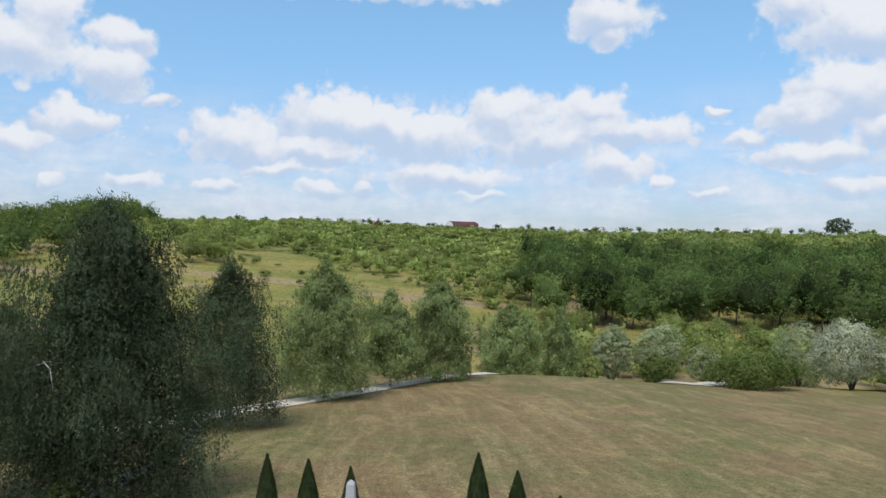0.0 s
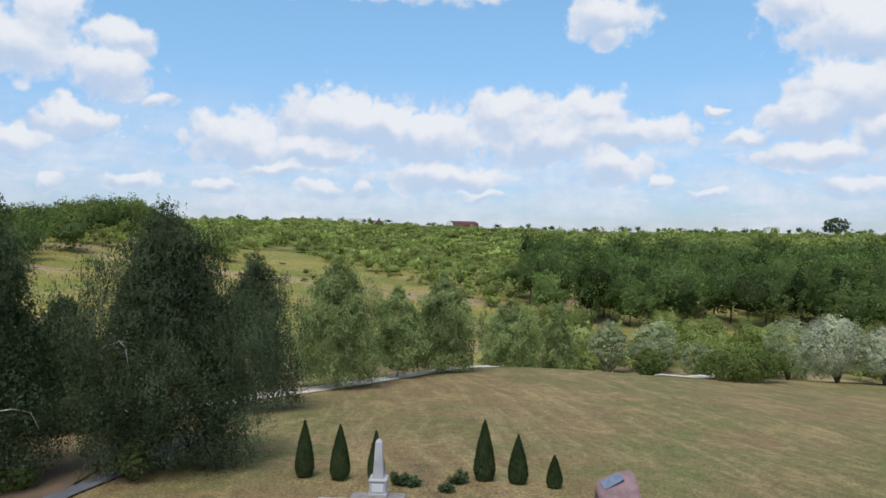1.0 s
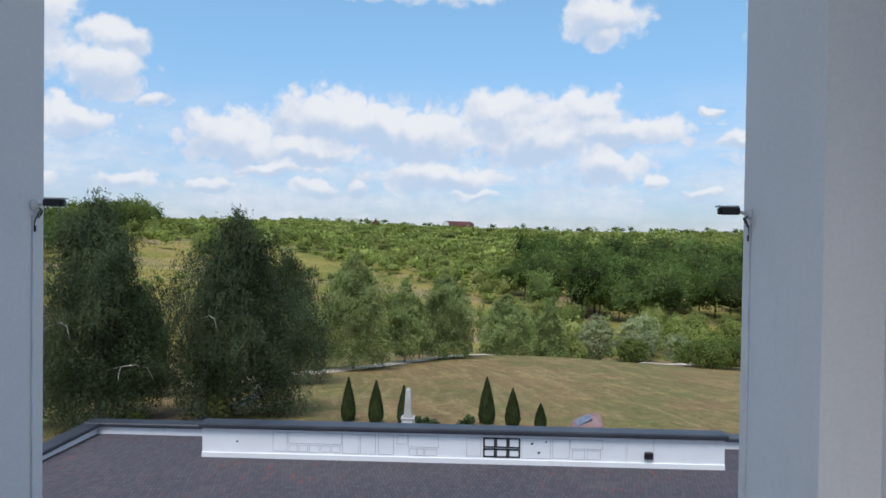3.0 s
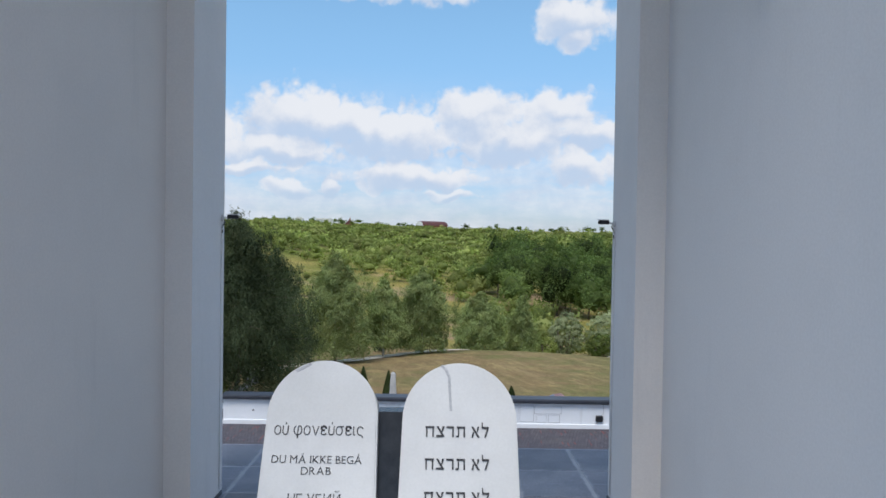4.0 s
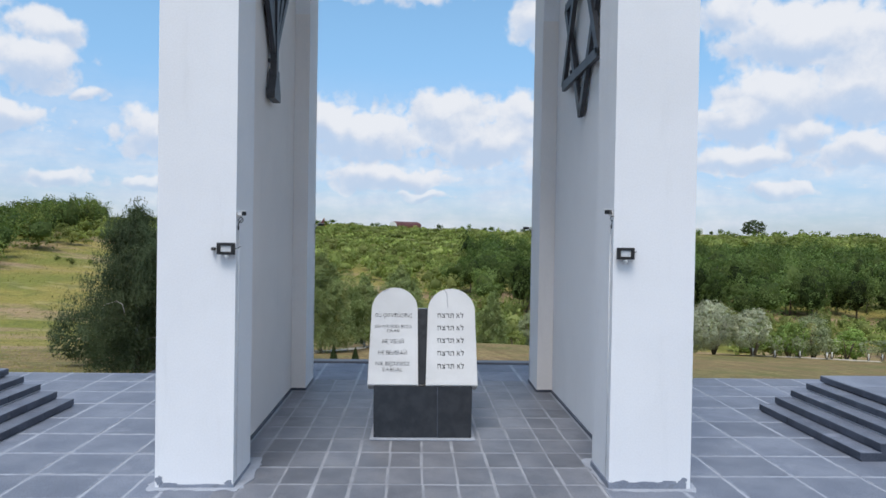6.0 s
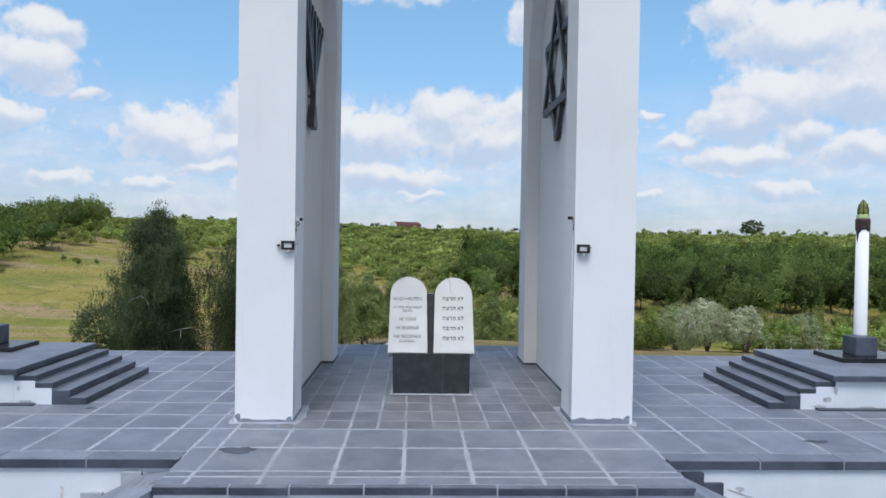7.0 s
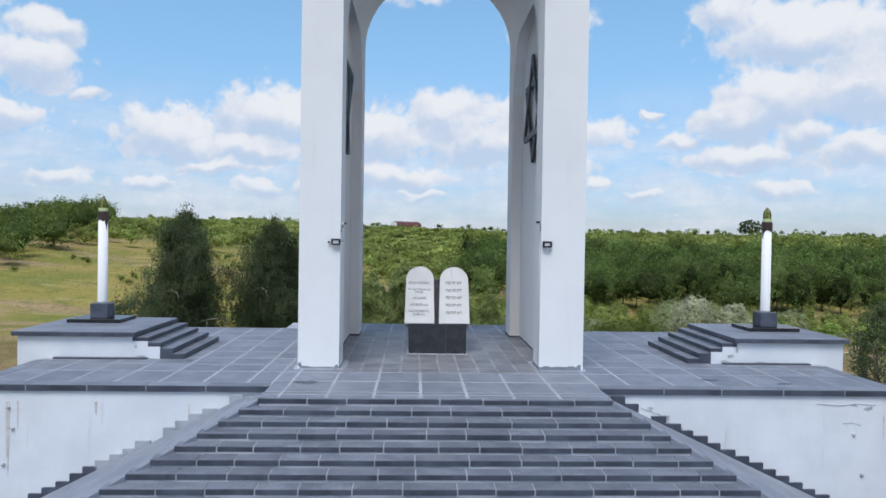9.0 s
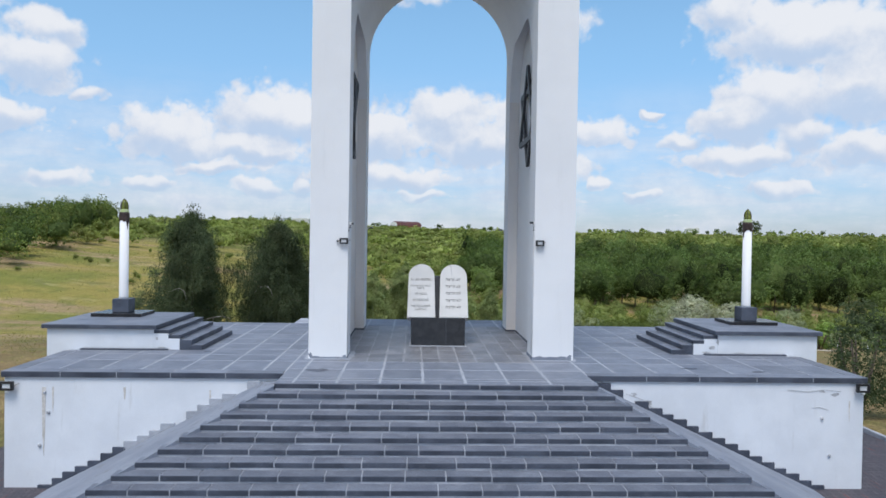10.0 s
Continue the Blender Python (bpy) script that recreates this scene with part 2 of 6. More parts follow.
bark_birch = surface("birch_bark", (.52, .50, .46), (.30, .28, .26), 3, .3, 30, .85, .3, .01, stain=(.03, .03, .03, .9), stain_at=(.55, .6), stain_scale=5, stain_stretch=(.6, .6, 3))
bark = surface("brown_bark", (.10, .075, .055), (.16, .13, .10), 3, .4, 30, .9, .6, .02)
whitewash = surface("whitewashed_trunk", (.78, .78, .76), (.68, .68, .66), 3, .2, 30, .9, .3, .01)
pink_granite = surface("pink_granite", (.28, .18, .18), (.20, .125, .13), 2.2, .35, 50, .8, .5, .03)
plaque_mat = surface("grey_blue_plaque", (.105, .14, .20), (.15, .185, .25), 4, .2, 40, .55, .1, .003)
obelisk_mat = surface("pale_grey_stone", (.46, .45, .445), (.37, .36, .36), 1.8, .2, 40, .8, .25, .01, stain=(.30, .29, .27, .4), stain_at=(.6, .78), stain_scale=2)
rough_base = surface("rough_brown_grey_stone", (.30, .265, .245), (.21, .185, .175), 4.0, .4, 40, .9, .5, .03)
tomb_slab = surface("weathered_slab", (.150, .146, .160), (.105, .102, .114), 1.5, .3, 40, .85, .3, .01, rand=.2)
asphalt = surface("grey_asphalt", (.10, .102, .112), (.14, .143, .155), .8, .3, 30, .9, .3, .01)
soil = surface("bare_soil", (.175, .118, .074), (.125, .086, .056), .8, .3, 18, .95, .4, .03)
sand = surface("pale_gravel_path", (.66, .585, .48), (.55, .48, .385), .8, .3, 18, .95, .4, .03)
roof_red = surface("dark_red_roof", (.13, .05, .045), (.10, .04, .04), .2, .2, 4, .7, 0)
wall_far = surface("white_gable", (.75, .74, .72), (.65, .65, .63), .3, .1, 3, .8, 0)
brick_far = surface("orange_brick", (.32, .14, .07), (.26, .11, .06), .3, .2, 3, .8, 0)

birch_leaf = foliage("birch_leaves", (.165, .205, .080), (.32, .38, .165), (.33, .35, .155), .5, (.78, 1.22), .8)
# darkened leaves: the cloud shadow over the near birches is put into the colour
birch_dark = foliage("shaded_birch_leaves", (.056, .076, .043), (.100, .130, .070), (.110, .128, .067), .5, (.66, 1.30), .5)
oak_leaf = foliage("oak_leaves", (.072, .112, .038), (.150, .210, .066), (.172, .212, .070), .05, (.82, 1.18), .9)
shrub_leaf = foliage("shrub_leaves", (.150, .190, .052), (.290, .335, .105), (.33, .33, .125), .05, (.8, 1.2), 1.1)
willow_leaf = foliage("grey_willow_leaves", (.185, .215, .118), (.38, .41, .245), (.36, .375, .215), .35, (.82, 1.18), .6)
silver_leaf = foliage("silver_leaves", (.31, .325, .235), (.52, .525, .41), (.51, .485, .365), .5)
thuja_leaf = foliage("thuja_leaves", (.044, .064, .026), (.070, .094, .037), (.076, .092, .040), 1.2, (.9, 1.1), .8)
juniper_leaf = foliage("juniper_sprays", (.050, .078, .036), (.098, .135, .062), (.11, .13, .06), 1.5, (.85, 1.15), .9)
fresh_leaf = foliage("fresh_leaves", (.150, .230, .060), (.33, .43, .13), (.36, .40, .14), .3)
weed_leaf = foliage("meadow_weeds", (.25, .245, .075), (.36, .325, .115), (.37, .30, .13), .06, (.8, 1.15))
hedge_leaf = foliage("hedge_leaves", (0.080, 0.122, 0.034), (0.180, 0.225, 0.062), (0.21, 0.205, 0.070), .7)

# paving blocks of the lower terrace: dark grey rows with scattered red ones
paving = bpy.data.materials.new("dark_block_paving")
paving.use_nodes = True
N = Nodes(paving.node_tree)
bsdf = paving.node_tree.nodes["Principled BSDF"]
pos = N.add("ShaderNodeNewGeometry", out=0)
bt = N.tree.nodes.new("ShaderNodeTexBrick")
N.put(bt, 0, N.v("MULTIPLY", pos, (1, 1, 0)))
bt.offset, bt.squash = 0.5, 1.0
for k, val in (("Scale", 1.0), ("Mortar Size", .008), ("Mortar Smooth", .3), ("Brick Width", .105), ("Row Height", .21), ("Bias", -.1)):
    bt.inputs[k].default_value = val
bt.inputs["Color1"].default_value, bt.inputs["Color2"].default_value, bt.inputs["Mortar"].default_value = (.064, .060, .074, 1), (.100, .088, .104, 1), (.028, .027, .032, 1)
redness = N.m("MULTIPLY", N.smooth(N.noise(N.v("MULTIPLY", pos, (9.5, .9, 0)), 1.0, 3.0, .6), .60, .68), N.smooth(N.noise(pos, .25, 2.0), .4, .6, .25, 1.0))
col = N.mix(redness, bt.outputs[0], (.20, .05, .045))
col = N.mix(N.smooth(N.noise(pos, .5, 5.0), .5, .75, 0, .4), col, (.13, .115, .11))
N.put(bsdf, 0, col)
bsdf.inputs["Roughness"].default_value = .85
bn = N.tree.nodes.new("ShaderNodeBump")
bn.inputs["Strength"].default_value, bn.inputs["Distance"].default_value = .5, .008
N.put(bn, "Height", N.m("SUBTRACT", 1.0, bt.outputs[1]))
N.put(bsdf, "Normal", bn.outputs[0])

# grass: a dry mown lawn near by, a yellow-green meadow on the far slope
grass = bpy.data.materials.new("dry_grass")
grass.use_nodes = True
N = Nodes(grass.node_tree)
bsdf = grass.node_tree.nodes["Principled BSDF"]
pos = N.add("ShaderNodeNewGeometry", out=0)
sep = N.tree.nodes.new("ShaderNodeSeparateXYZ")
N.put(sep, 0, pos)
turned = N.tree.nodes.new("ShaderNodeVectorRotate")
turned.inputs["Angle"].default_value = -.14
N.put(turned, 0, pos)
swirl = N.v("MULTIPLY", N.v("SUBTRACT", N.noise(pos, .02, 2.0, .5, "Color"), (.5, .5, .5)), (14, 14, 0))
streak = N.noise(N.v("MULTIPLY", N.v("ADD", turned.outputs[0], swirl), (.95, .07, 0)), 1.0, 8.0, .70, distort=.6)
patch = N.noise(pos, .07, 5.0, .6)
tuft = N.noise(pos, 1.6, 7.0, .75)
blotch = N.noise(N.v("MULTIPLY", N.v("ADD", turned.outputs[0], swirl), (.42, .20, 0)), 1.0, 6.0, .68, distort=.8)
lawn = N.mix(N.smooth(patch, .44, .58), (.218, .152, .076), (.176, .150, .064))
lawn = N.mix(N.smooth(blotch, .50, .62, 0, .62), lawn, (.315, .240, .108))
lawn = N.mix(N.smooth(blotch, .44, .34, 0, .60), lawn, (.150, .112, .062))
lawn = N.mix(N.smooth(streak, .46, .70, 0, .58), lawn, (.345, .268, .136))
lawn = N.mix(N.smooth(N.noise(pos, .16, 5.0, .65), .50, .66, 0, .75), lawn, (.140, .150, .052))
lawn = N.mix(N.smooth(N.noise(pos, .55, 5.0, .70), .56, .70, 0, .55), lawn, (.160, .172, .056))
mead = N.mix(N.smooth(N.noise(pos, .045, 6.0, .65), .40, .62), (.29, .235, .072), (.185, .190, .048))
mead = N.mix(N.smooth(N.noise(N.v("MULTIPLY", pos, (.25, 1, 1)), .05, 5.0, .65), .49, .60, 0, .95), mead, (.33, .235, .14))
mead = N.mix(N.smooth(tuft, .5, .75, 0, .5), mead, (.12, .14, .035))
mead = N.mix(N.smooth(N.noise(pos, .22, 6.0, .7), .50, .66, 0, .7), mead, (.135, .145, .045))
mead = N.mix(N.smooth(N.noise(N.v("MULTIPLY", pos, (.35, 1.2, 1)), .16, 6.0, .7), .54, .68, 0, .6), mead, (.40, .33, .17))
mead = N.mix(N.smooth(N.m("ADD", sep.outputs[1], N.m("MULTIPLY", N.noise(pos, .03, 4.0), 60.0)), 255.0, 285.0, 0, .75), mead, (.165, .185, .052))
col = N.mix(N.smooth(N.m("ADD", sep.outputs[1], N.m("MULTIPLY", N.m("MINIMUM", N.m("ADD", sep.outputs[0], 30.0), 0.0), -2.2)), 98.0, 118.0), lawn, mead)
col = N.mix(.55, col, N.mix(1.0, col, N.add("ShaderNodeCombineXYZ", *[N.smooth(tuft, .25, .75, .55, 1.45)] * 3), "MULTIPLY"))
fineg = N.noise(pos, 9.0, 4.0, .7)
col = N.mix(.75, col, N.mix(1.0, col, N.add("ShaderNodeCombineXYZ", *[N.smooth(fineg, .28, .72, .35, 1.65)] * 3), "MULTIPLY"))
N.put(bsdf, 0, col)
bsdf.inputs["Roughness"].default_value = .95
bsdf.inputs["Specular IOR Level"].default_value = .1
bn = N.tree.nodes.new("ShaderNodeBump")
bn.inputs["Strength"].default_value, bn.inputs["Distance"].default_value = .8, .12
N.put(bn, "Height", N.m("ADD", tuft, N.m("MULTIPLY", fineg, .4)))
N.put(bsdf, "Normal", bn.outputs[0])

# ---- helpers for meshes ----
def part(name, bm, material, parent=None, label=""):
    """Links a bmesh as one mesh object, under a thing or a part if given."""
    me = bpy.data.meshes.new(name)
    bm.normal_update()
    bm.to_mesh(me)
    bm.free()
    me.materials.append(material)
    ob = new(name, me)
    if parent:
        ob.parent = parent
    if label:
        ob["label"] = label
    return ob


def thing(name, at, label, category, group="", kind=""):
    e = new(name)
    e.empty_display_size = 0.2
    e.location = at
    return tagged(e, label, category, group, kind)


def box(bm, x0, x1, y0, y1, z0, z1, bevel=0.0, seg=1):
    made = bmesh.ops.create_cube(bm, size=1)["verts"]
    for v in made:
        v.co = (x0 + (v.co.x + .5) * (x1 - x0), y0 + (v.co.y + .5) * (y1 - y0), z0 + (v.co.z + .5) * (z1 - z0))
    if bevel:
        edges = list({e for v in made for e in v.link_edges})
        bmesh.ops.bevel(bm, geom=edges, offset=bevel, segments=seg, affect="EDGES", profile=.5)
    return made


def solid(bm, outline, axis, a, b, caps=True):
    """A flat outline of 2D points, drawn out along one axis from a to b. axis 'x': points are (y, z); 'y': (x, z); 'z': (x, y)."""
    def at(p, d):
        return {"x": (d, p[0], p[1]), "y": (p[0], d, p[1]), "z": (p[0], p[1], d)}[axis]
    lo, hi = [bm.verts.new(at(p, a)) for p in outline], [bm.verts.new(at(p, b)) for p in outline]
    n = len(outline)
    faces = [bm.faces.new((lo[i], lo[(i + 1) % n], hi[(i + 1) % n], hi[i])) for i in range(n)]
    if caps:
        faces += [bm.faces.new(lo[::-1]), bm.faces.new(hi)]
    bmesh.ops.recalc_face_normals(bm, faces=faces)
    return faces


def lathe(bm, profile, seg=24, at=(0, 0, 0)):
    rings = []
    for r, z in profile:
        if r < 1e-5:
            rings.append([bm.verts.new((at[0], at[1], at[2] + z))])
        else:
            rings.append([bm.verts.new((at[0] + r * math.cos(6.28318 * i / seg), at[1] + r * math.sin(6.28318 * i / seg), at[2] + z)) for i in range(seg)])
    for a, b in zip(rings, rings[1:]):
        for i in range(seg):
            j = (i + 1) % seg
            if len(a) == 1 and len(b) > 1:
                bm.faces.new((a[0], b[j], b[i]))
            elif len(b) == 1 and len(a) > 1:
                bm.faces.new((a[i], a[j], b[0]))
            elif len(a) > 1:
                bm.faces.new((a[i], a[j], b[j], b[i]))
    bmesh.ops.recalc_face_normals(bm, faces=bm.faces)


def tube(bm, pts, radii, seg=7):
    rings = []
    for i, p in enumerate(pts):
        p = Vector(p)
        d = (Vector(pts[min(i + 1, len(pts) - 1)]) - Vector(pts[max(i - 1, 0)])).normalized()
        u = d.orthogonal().normalized()
        w = d.cross(u)
        rings.append([bm.verts.new(p + radii[i] * (u * math.cos(6.28318 * k / seg) + w * math.sin(6.28318 * k / seg))) for k in range(seg)])
    for a, b in zip(rings, rings[1:]):
        best = min(range(seg), key=lambda s: (a[0].co - b[s].co).length)
        for k in range(seg):
            f = bm.faces.new((a[k], a[(k + 1) % seg], b[(k + 1 + best) % seg], b[(k + best) % seg]))
            f.smooth = True
    bm.faces.new(rings[0][::-1])
    bm.faces.new(rings[-1])


def arc(cx, cz, r, a0, a1, n):
    return [(cx + r * math.cos(radians(a0 + (a1 - a0) * i / n)), cz + r * math.sin(radians(a0 + (a1 - a0) * i / n))) for i in range(n + 1)]


# one stone block, shared by all the laid stones and scaled for each
def block_mesh(name, material, chamfer):
    bm = bmesh.new()
    box(bm, 0, 1, 0, 1, 0, 1)
    top = [e for e in bm.edges if all(v.co.z > .5 for v in e.verts)]
    bmesh.ops.bevel(bm, geom=top, offset=chamfer, segments=1, affect="EDGES")
    me = bpy.data.meshes.new(name)
    bm.to_mesh(me)
    bm.free()
    me.materials.append(material)
    return me


def lay(name, me, parent, x0, x1, y0, y1, z0, z1, tilt=0.0):
    ob = new(name, me)
    ob.parent = parent
    ob.location, ob.scale = (x0, y0, z0), (x1 - x0, y1 - y0, z1 - z0)
    if tilt:
        ob.rotation_euler = (random.uniform(-tilt, tilt), random.uniform(-tilt, tilt), 0)
    return ob


# ---- the lie of the land ----
def blend(v, a, b):
    t = min(1.0, max(0.0, (v - a) / (b - a)))
    return t * t * (3 - 2 * t)


def land(x, y):
    lawn = -6.1 - .118 * (y - 37) - .03 * max(x, 0)
    if y < 37:
        lawn = min(-6.1 + max(0.0, 31 - y) * .12, -4.2 + 1.4 * blend(x, 11.9, 13.6))
    crest = 106 - 11 * blend(x, -4, 6) * (1 - blend(x, 20, 30))
    if y > crest:
        lawn -= .16 * (y - crest)
    lawn += 1.1 * math.exp(-((x - 12) / 16) ** 2 - ((y - 84) / 22) ** 2)
    lift = min(15.0, max(0.0, (40 - x) * .092)) * (1 - .62 * blend(y, 235, 420))
    hill = -17.7 + .074 * (min(y, 430) - 165) + .04 * min(220.0, max(0.0, y - 430)) + lift * blend(y, 60, 150)
    if y < 60:
        return lawn + 1.2 * (noise.noise((x * .02, y * .02, 0))) * blend(abs(x), 20, 60)
    k = 3.0
    top = max(lawn, hill)
    z = top + math.log(math.exp((lawn - top) / k) + math.exp((hill - top) / k)) * k * blend(y, 60, 110)
    return z + (1.6 * noise.noise((x * .013, y * .013, 3)) + .5 * noise.noise((x * .05, y * .05, 5))) * blend(y, 100, 170)


def sheet(name, xs, ys, height, material, smooth=True):
    v = [(x, y, height(x, y)) for y in ys for x in xs]
    nx = len(xs)
    f = [(j * nx + i, j * nx + i + 1, (j + 1) * nx + i + 1, (j + 1) * nx + i) for j in range(len(ys) - 1) for i in range(nx - 1)]
    me = bpy.data.meshes.new(name)
    me.from_pydata(v, [], f)
    me.materials.append(material)
    if smooth:
        me.polygons.foreach_set("use_smooth", [True] * len(me.polygons))
    return new(name, me)


def spread(lo, hi, fine, grow, mid=0.0):
    out, d, p = [mid], fine, mid
    while p < hi:
        p += d
        d *= grow
        out.append(p)
    d, p = fine, mid
    while p > lo:
        p -= d
        d *= grow
        out.append(p)
    return sorted(out)


tagged(sheet("ground", spread(-1600, 1600, 2.2, 1.045), spread(-900, 3600, 2.0, 1.03, 60.0), land, grass),
       "dry mown lawn falling to a yellow-green meadow slope", "ground", kind="structure")

# ---- terrace of block paving, with its white parapet ----
def terrace_z(y):
    return -2.62 if y < 0 else -2.62 - .76 * min(1.0, y / 22.0)


tagged(sheet("pavement", [-11.7, -5.85, 0, 5.85, 11.7], [-60, -30, -10, 0, 6, 12, 18, 24.6], lambda x, y: terrace_z(y), paving, False),
       "dark grey block paving with scattered red blocks", "paving", kind="structure")
tagged(sheet("road", [11.7, 12.5, 13.3], [-60, -30, -10, 0, 4, 8], lambda x, y: terrace_z(y), paving, False),
       "dark block-paved drive beside the monument", "paving", kind="structure")
for n, (xa, xb, ya, yb) in enumerate(((13.3, 13.42, -60, 8.0),)):
    bm = bmesh.new()
    box(bm, xa, xb, ya, yb, -5.0, -2.57, .02)
    tagged(part("kerb", bm, mortar), "pale concrete kerb along the drive", "kerb", kind="structure")

parapet = tagged(new("wall_parapet"), "white plastered parapet with a dark metal coping", "wall", kind="structure")
PL, PR, PY, PT = 7.25, 7.98, 22.3, -2.46
bm = bmesh.new()
box(bm, -PL, PR, PY, PY + .32, -6.5, PT, .015)
part("wall_panel", bm, parapet_paint, parent=parapet)
SY, SX, ST = 24.5, 11.6, -3.12      # the lower side stretches stand further back
for s in (-1, 1):
    PW = PL if s < 0 else PR
    bm = bmesh.new()
    box(bm, *sorted((s * (PW - .3), s * (SX + .3))), SY, SY + .3, -6.5, ST, .015)
    part("wall_panel", bm, parapet_paint, parent=parapet)
    bm = bmesh.new()
    box(bm, *sorted((s * (PW - .002), s * (PW - .3))), PY + .318, SY - .002, -6.5, ST - .004)
    part("wall_panel", bm, parapet_paint, parent=parapet)
    bm = bmesh.new()
    box(bm, *sorted((s * SX, s * (SX + .3))), -8.0, SY - .002, -6.5, ST - .03, .015)
    part("wall_panel", bm, parapet_paint, parent=parapet)
    bm = bmesh.new()
    box(bm, *sorted((s * (PW + .08), s * (SX + .42))), SY - .12, SY + .45, ST, ST + .13, .03)
    part("coping", bm, cap_mat, parent=parapet)
    bm = bmesh.new()
    box(bm, *sorted((s * (SX - .12), s * (SX + .42))), 4.0 if s < 0 else 9.0, SY - .12, ST - .03, ST + .11, .03)
    part("coping", bm, cap_mat, parent=parapet)
bm = bmesh.new()
box(bm, -PL - .08, PR + .08, PY - .14, PY + .46, PT, PT + .15, .04, 2)
part("coping", bm, cap_mat, parent=parapet)
bm = bmesh.new()
box(bm, -PL, PR, PY - .05, PY, -3.5, -3.18, .012)
part("plinth", bm, plaster, parent=parapet, label="white painted plinth strip")


def outline(x0, x1, z0, z1, w=.012, mat=iron):
    """Thin frame painted round a panel on the parapet."""
    bm = bmesh.new()
    for a, b, c, d in ((x0, x1, z0, z0 + w), (x0, x1, z1 - w, z1), (x0, x0 + w, z0 + w, z1 - w), (x1 - w, x1, z0 + w, z1 - w)):
        box(bm, a, b, PY - .006, PY + .004, c, d)
    return part("panel_outline", bm, mat, parent=parapet)


streak_mat = surface("run_off_stain", (.50, .47, .44), (.62, .60, .58), 9, .3, 40, .9, 0)
dim = surface("grey_outline_paint", (.34, .35, .37), (.5, .5, .52), 6, .3, 60, .8, 0)
for x0, x1, z0, z1 in ((-5.14, -4.71, -3.12, -2.55), (-4.69, -3.10, -2.88, -2.55), (-4.66, -4.40, -3.12, -2.92), (-4.36, -4.10, -3.12, -2.92), (-4.06, -3.76, -3.14, -2.92),
                       (-3.72, -3.44, -3.12, -2.92), (-3.40, -3.14, -3.12, -2.92), (-3.08, -2.59, -3.14, -2.56), (-2.55, -2.10, -3.14, -2.56), (-2.02, -1.57, -3.14, -2.56),
                       (-1.48, -1.15, -2.82, -2.56), (-1.15, -.26, -2.90, -2.56), (-1.12, -.90, -3.14, -2.94), (-.88, -.68, -3.14, -2.94), (-.66, -.30, -3.14, -2.94),
                       (.56, .98, -3.12, -2.58), (2.16, 3.00, -3.14, -2.56), (3.05, 3.54, -3.12, -2.56), (3.56, 4.50, -2.84, -2.56), (3.62, 3.98, -3.14, -2.87), (4.04, 4.44, -3.14, -2.87)):
    outline(x0, x1, z0, z1, .012, dim)
bm = bmesh.new()
for k in range(3):
    for z0, z1 in ((-2.86, -2.56), (-3.14, -2.88)):
        xa = 1.04 + k * .36
        for a, b, c, d in ((xa, xa + .36, z0, z0 + .045), (xa, xa + .36, z1 - .045, z1), (xa, xa + .05, z0, z1), (xa + .31, xa + .36, z0, z1)):
            box(bm, a, b, PY - .012, PY + .004, c, d)
part("window_grille", bm, iron, parent=parapet, label="dark grey frame of six small openings")
bm = bmesh.new()
box(bm, 5.945, 5.957, PY - .005, PY + .004, -3.15, -2.47)
part("seam", bm, dim, parent=parapet)
bm = bmesh.new()
box(bm, 5.68, 5.93, PY - .10, PY + .01, -3.08, -2.86, .03)
part("lamp_box", bm, black_plastic, parent=parapet, label="black lamp housing on the wall")
for k, (x, z, w) in enumerate(((2.46, -2.72, .05), (2.86, -2.66, .04), (2.66, -2.98, .05), (-6.2, -2.86, .04))):
    bm = bmesh.new()
    solid(bm, [(x - w, z), (x - w * .2, z - w * .7), (x + w, z + w * .2), (x + w * .3, z + w * .9)], "y", PY - .006, PY + .004)
    part("chip", bm, iron, parent=parapet, label="dark chip in the plaster")

# ---- platform and its stairs ----
FY, HW = -1.93, 9.84        # front edge and half width of the platform
platform = tagged(new("platform"), "raised platform with white walls and grey slate paving", "platform", kind="structure")
bm = bmesh.new()
solid(bm, [(-HW, FY - .02), (-3.6, FY - .02), (-3.6, -2.98), (3.2, -2.98), (3.2, FY - .02), (HW, FY - .02), (HW, 7.3), (5.0, 7.3), (5.0, 8.8), (-5.0, 8.8), (-5.0, 7.3), (-HW, 7.3)],
      "z", -3.6, -.12)
part("body", bm, plaster_worn, parent=platform, label="white plastered side walls, cracked and streaked")
bm = bmesh.new()
solid(bm, [(-HW - .02, FY + .03), (-3.63, FY + .03), (-3.63, -3.05), (3.26, -3.05), (3.26, FY + .03), (HW + .02, FY + .03), (HW + .02, 7.32), (5.02, 7.32), (5.02, 8.82), (-5.02, 8.82), (-5.02, 7.32), (-HW - .02, 7.32)],
      "z", -.12, -.005)
part("bed", bm, mortar, parent=platform, label="pale mortar joints between the slabs")
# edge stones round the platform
# each stone is built in two colours: dark sides, thin paler top layer
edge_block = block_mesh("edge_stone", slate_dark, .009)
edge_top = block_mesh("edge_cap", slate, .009)


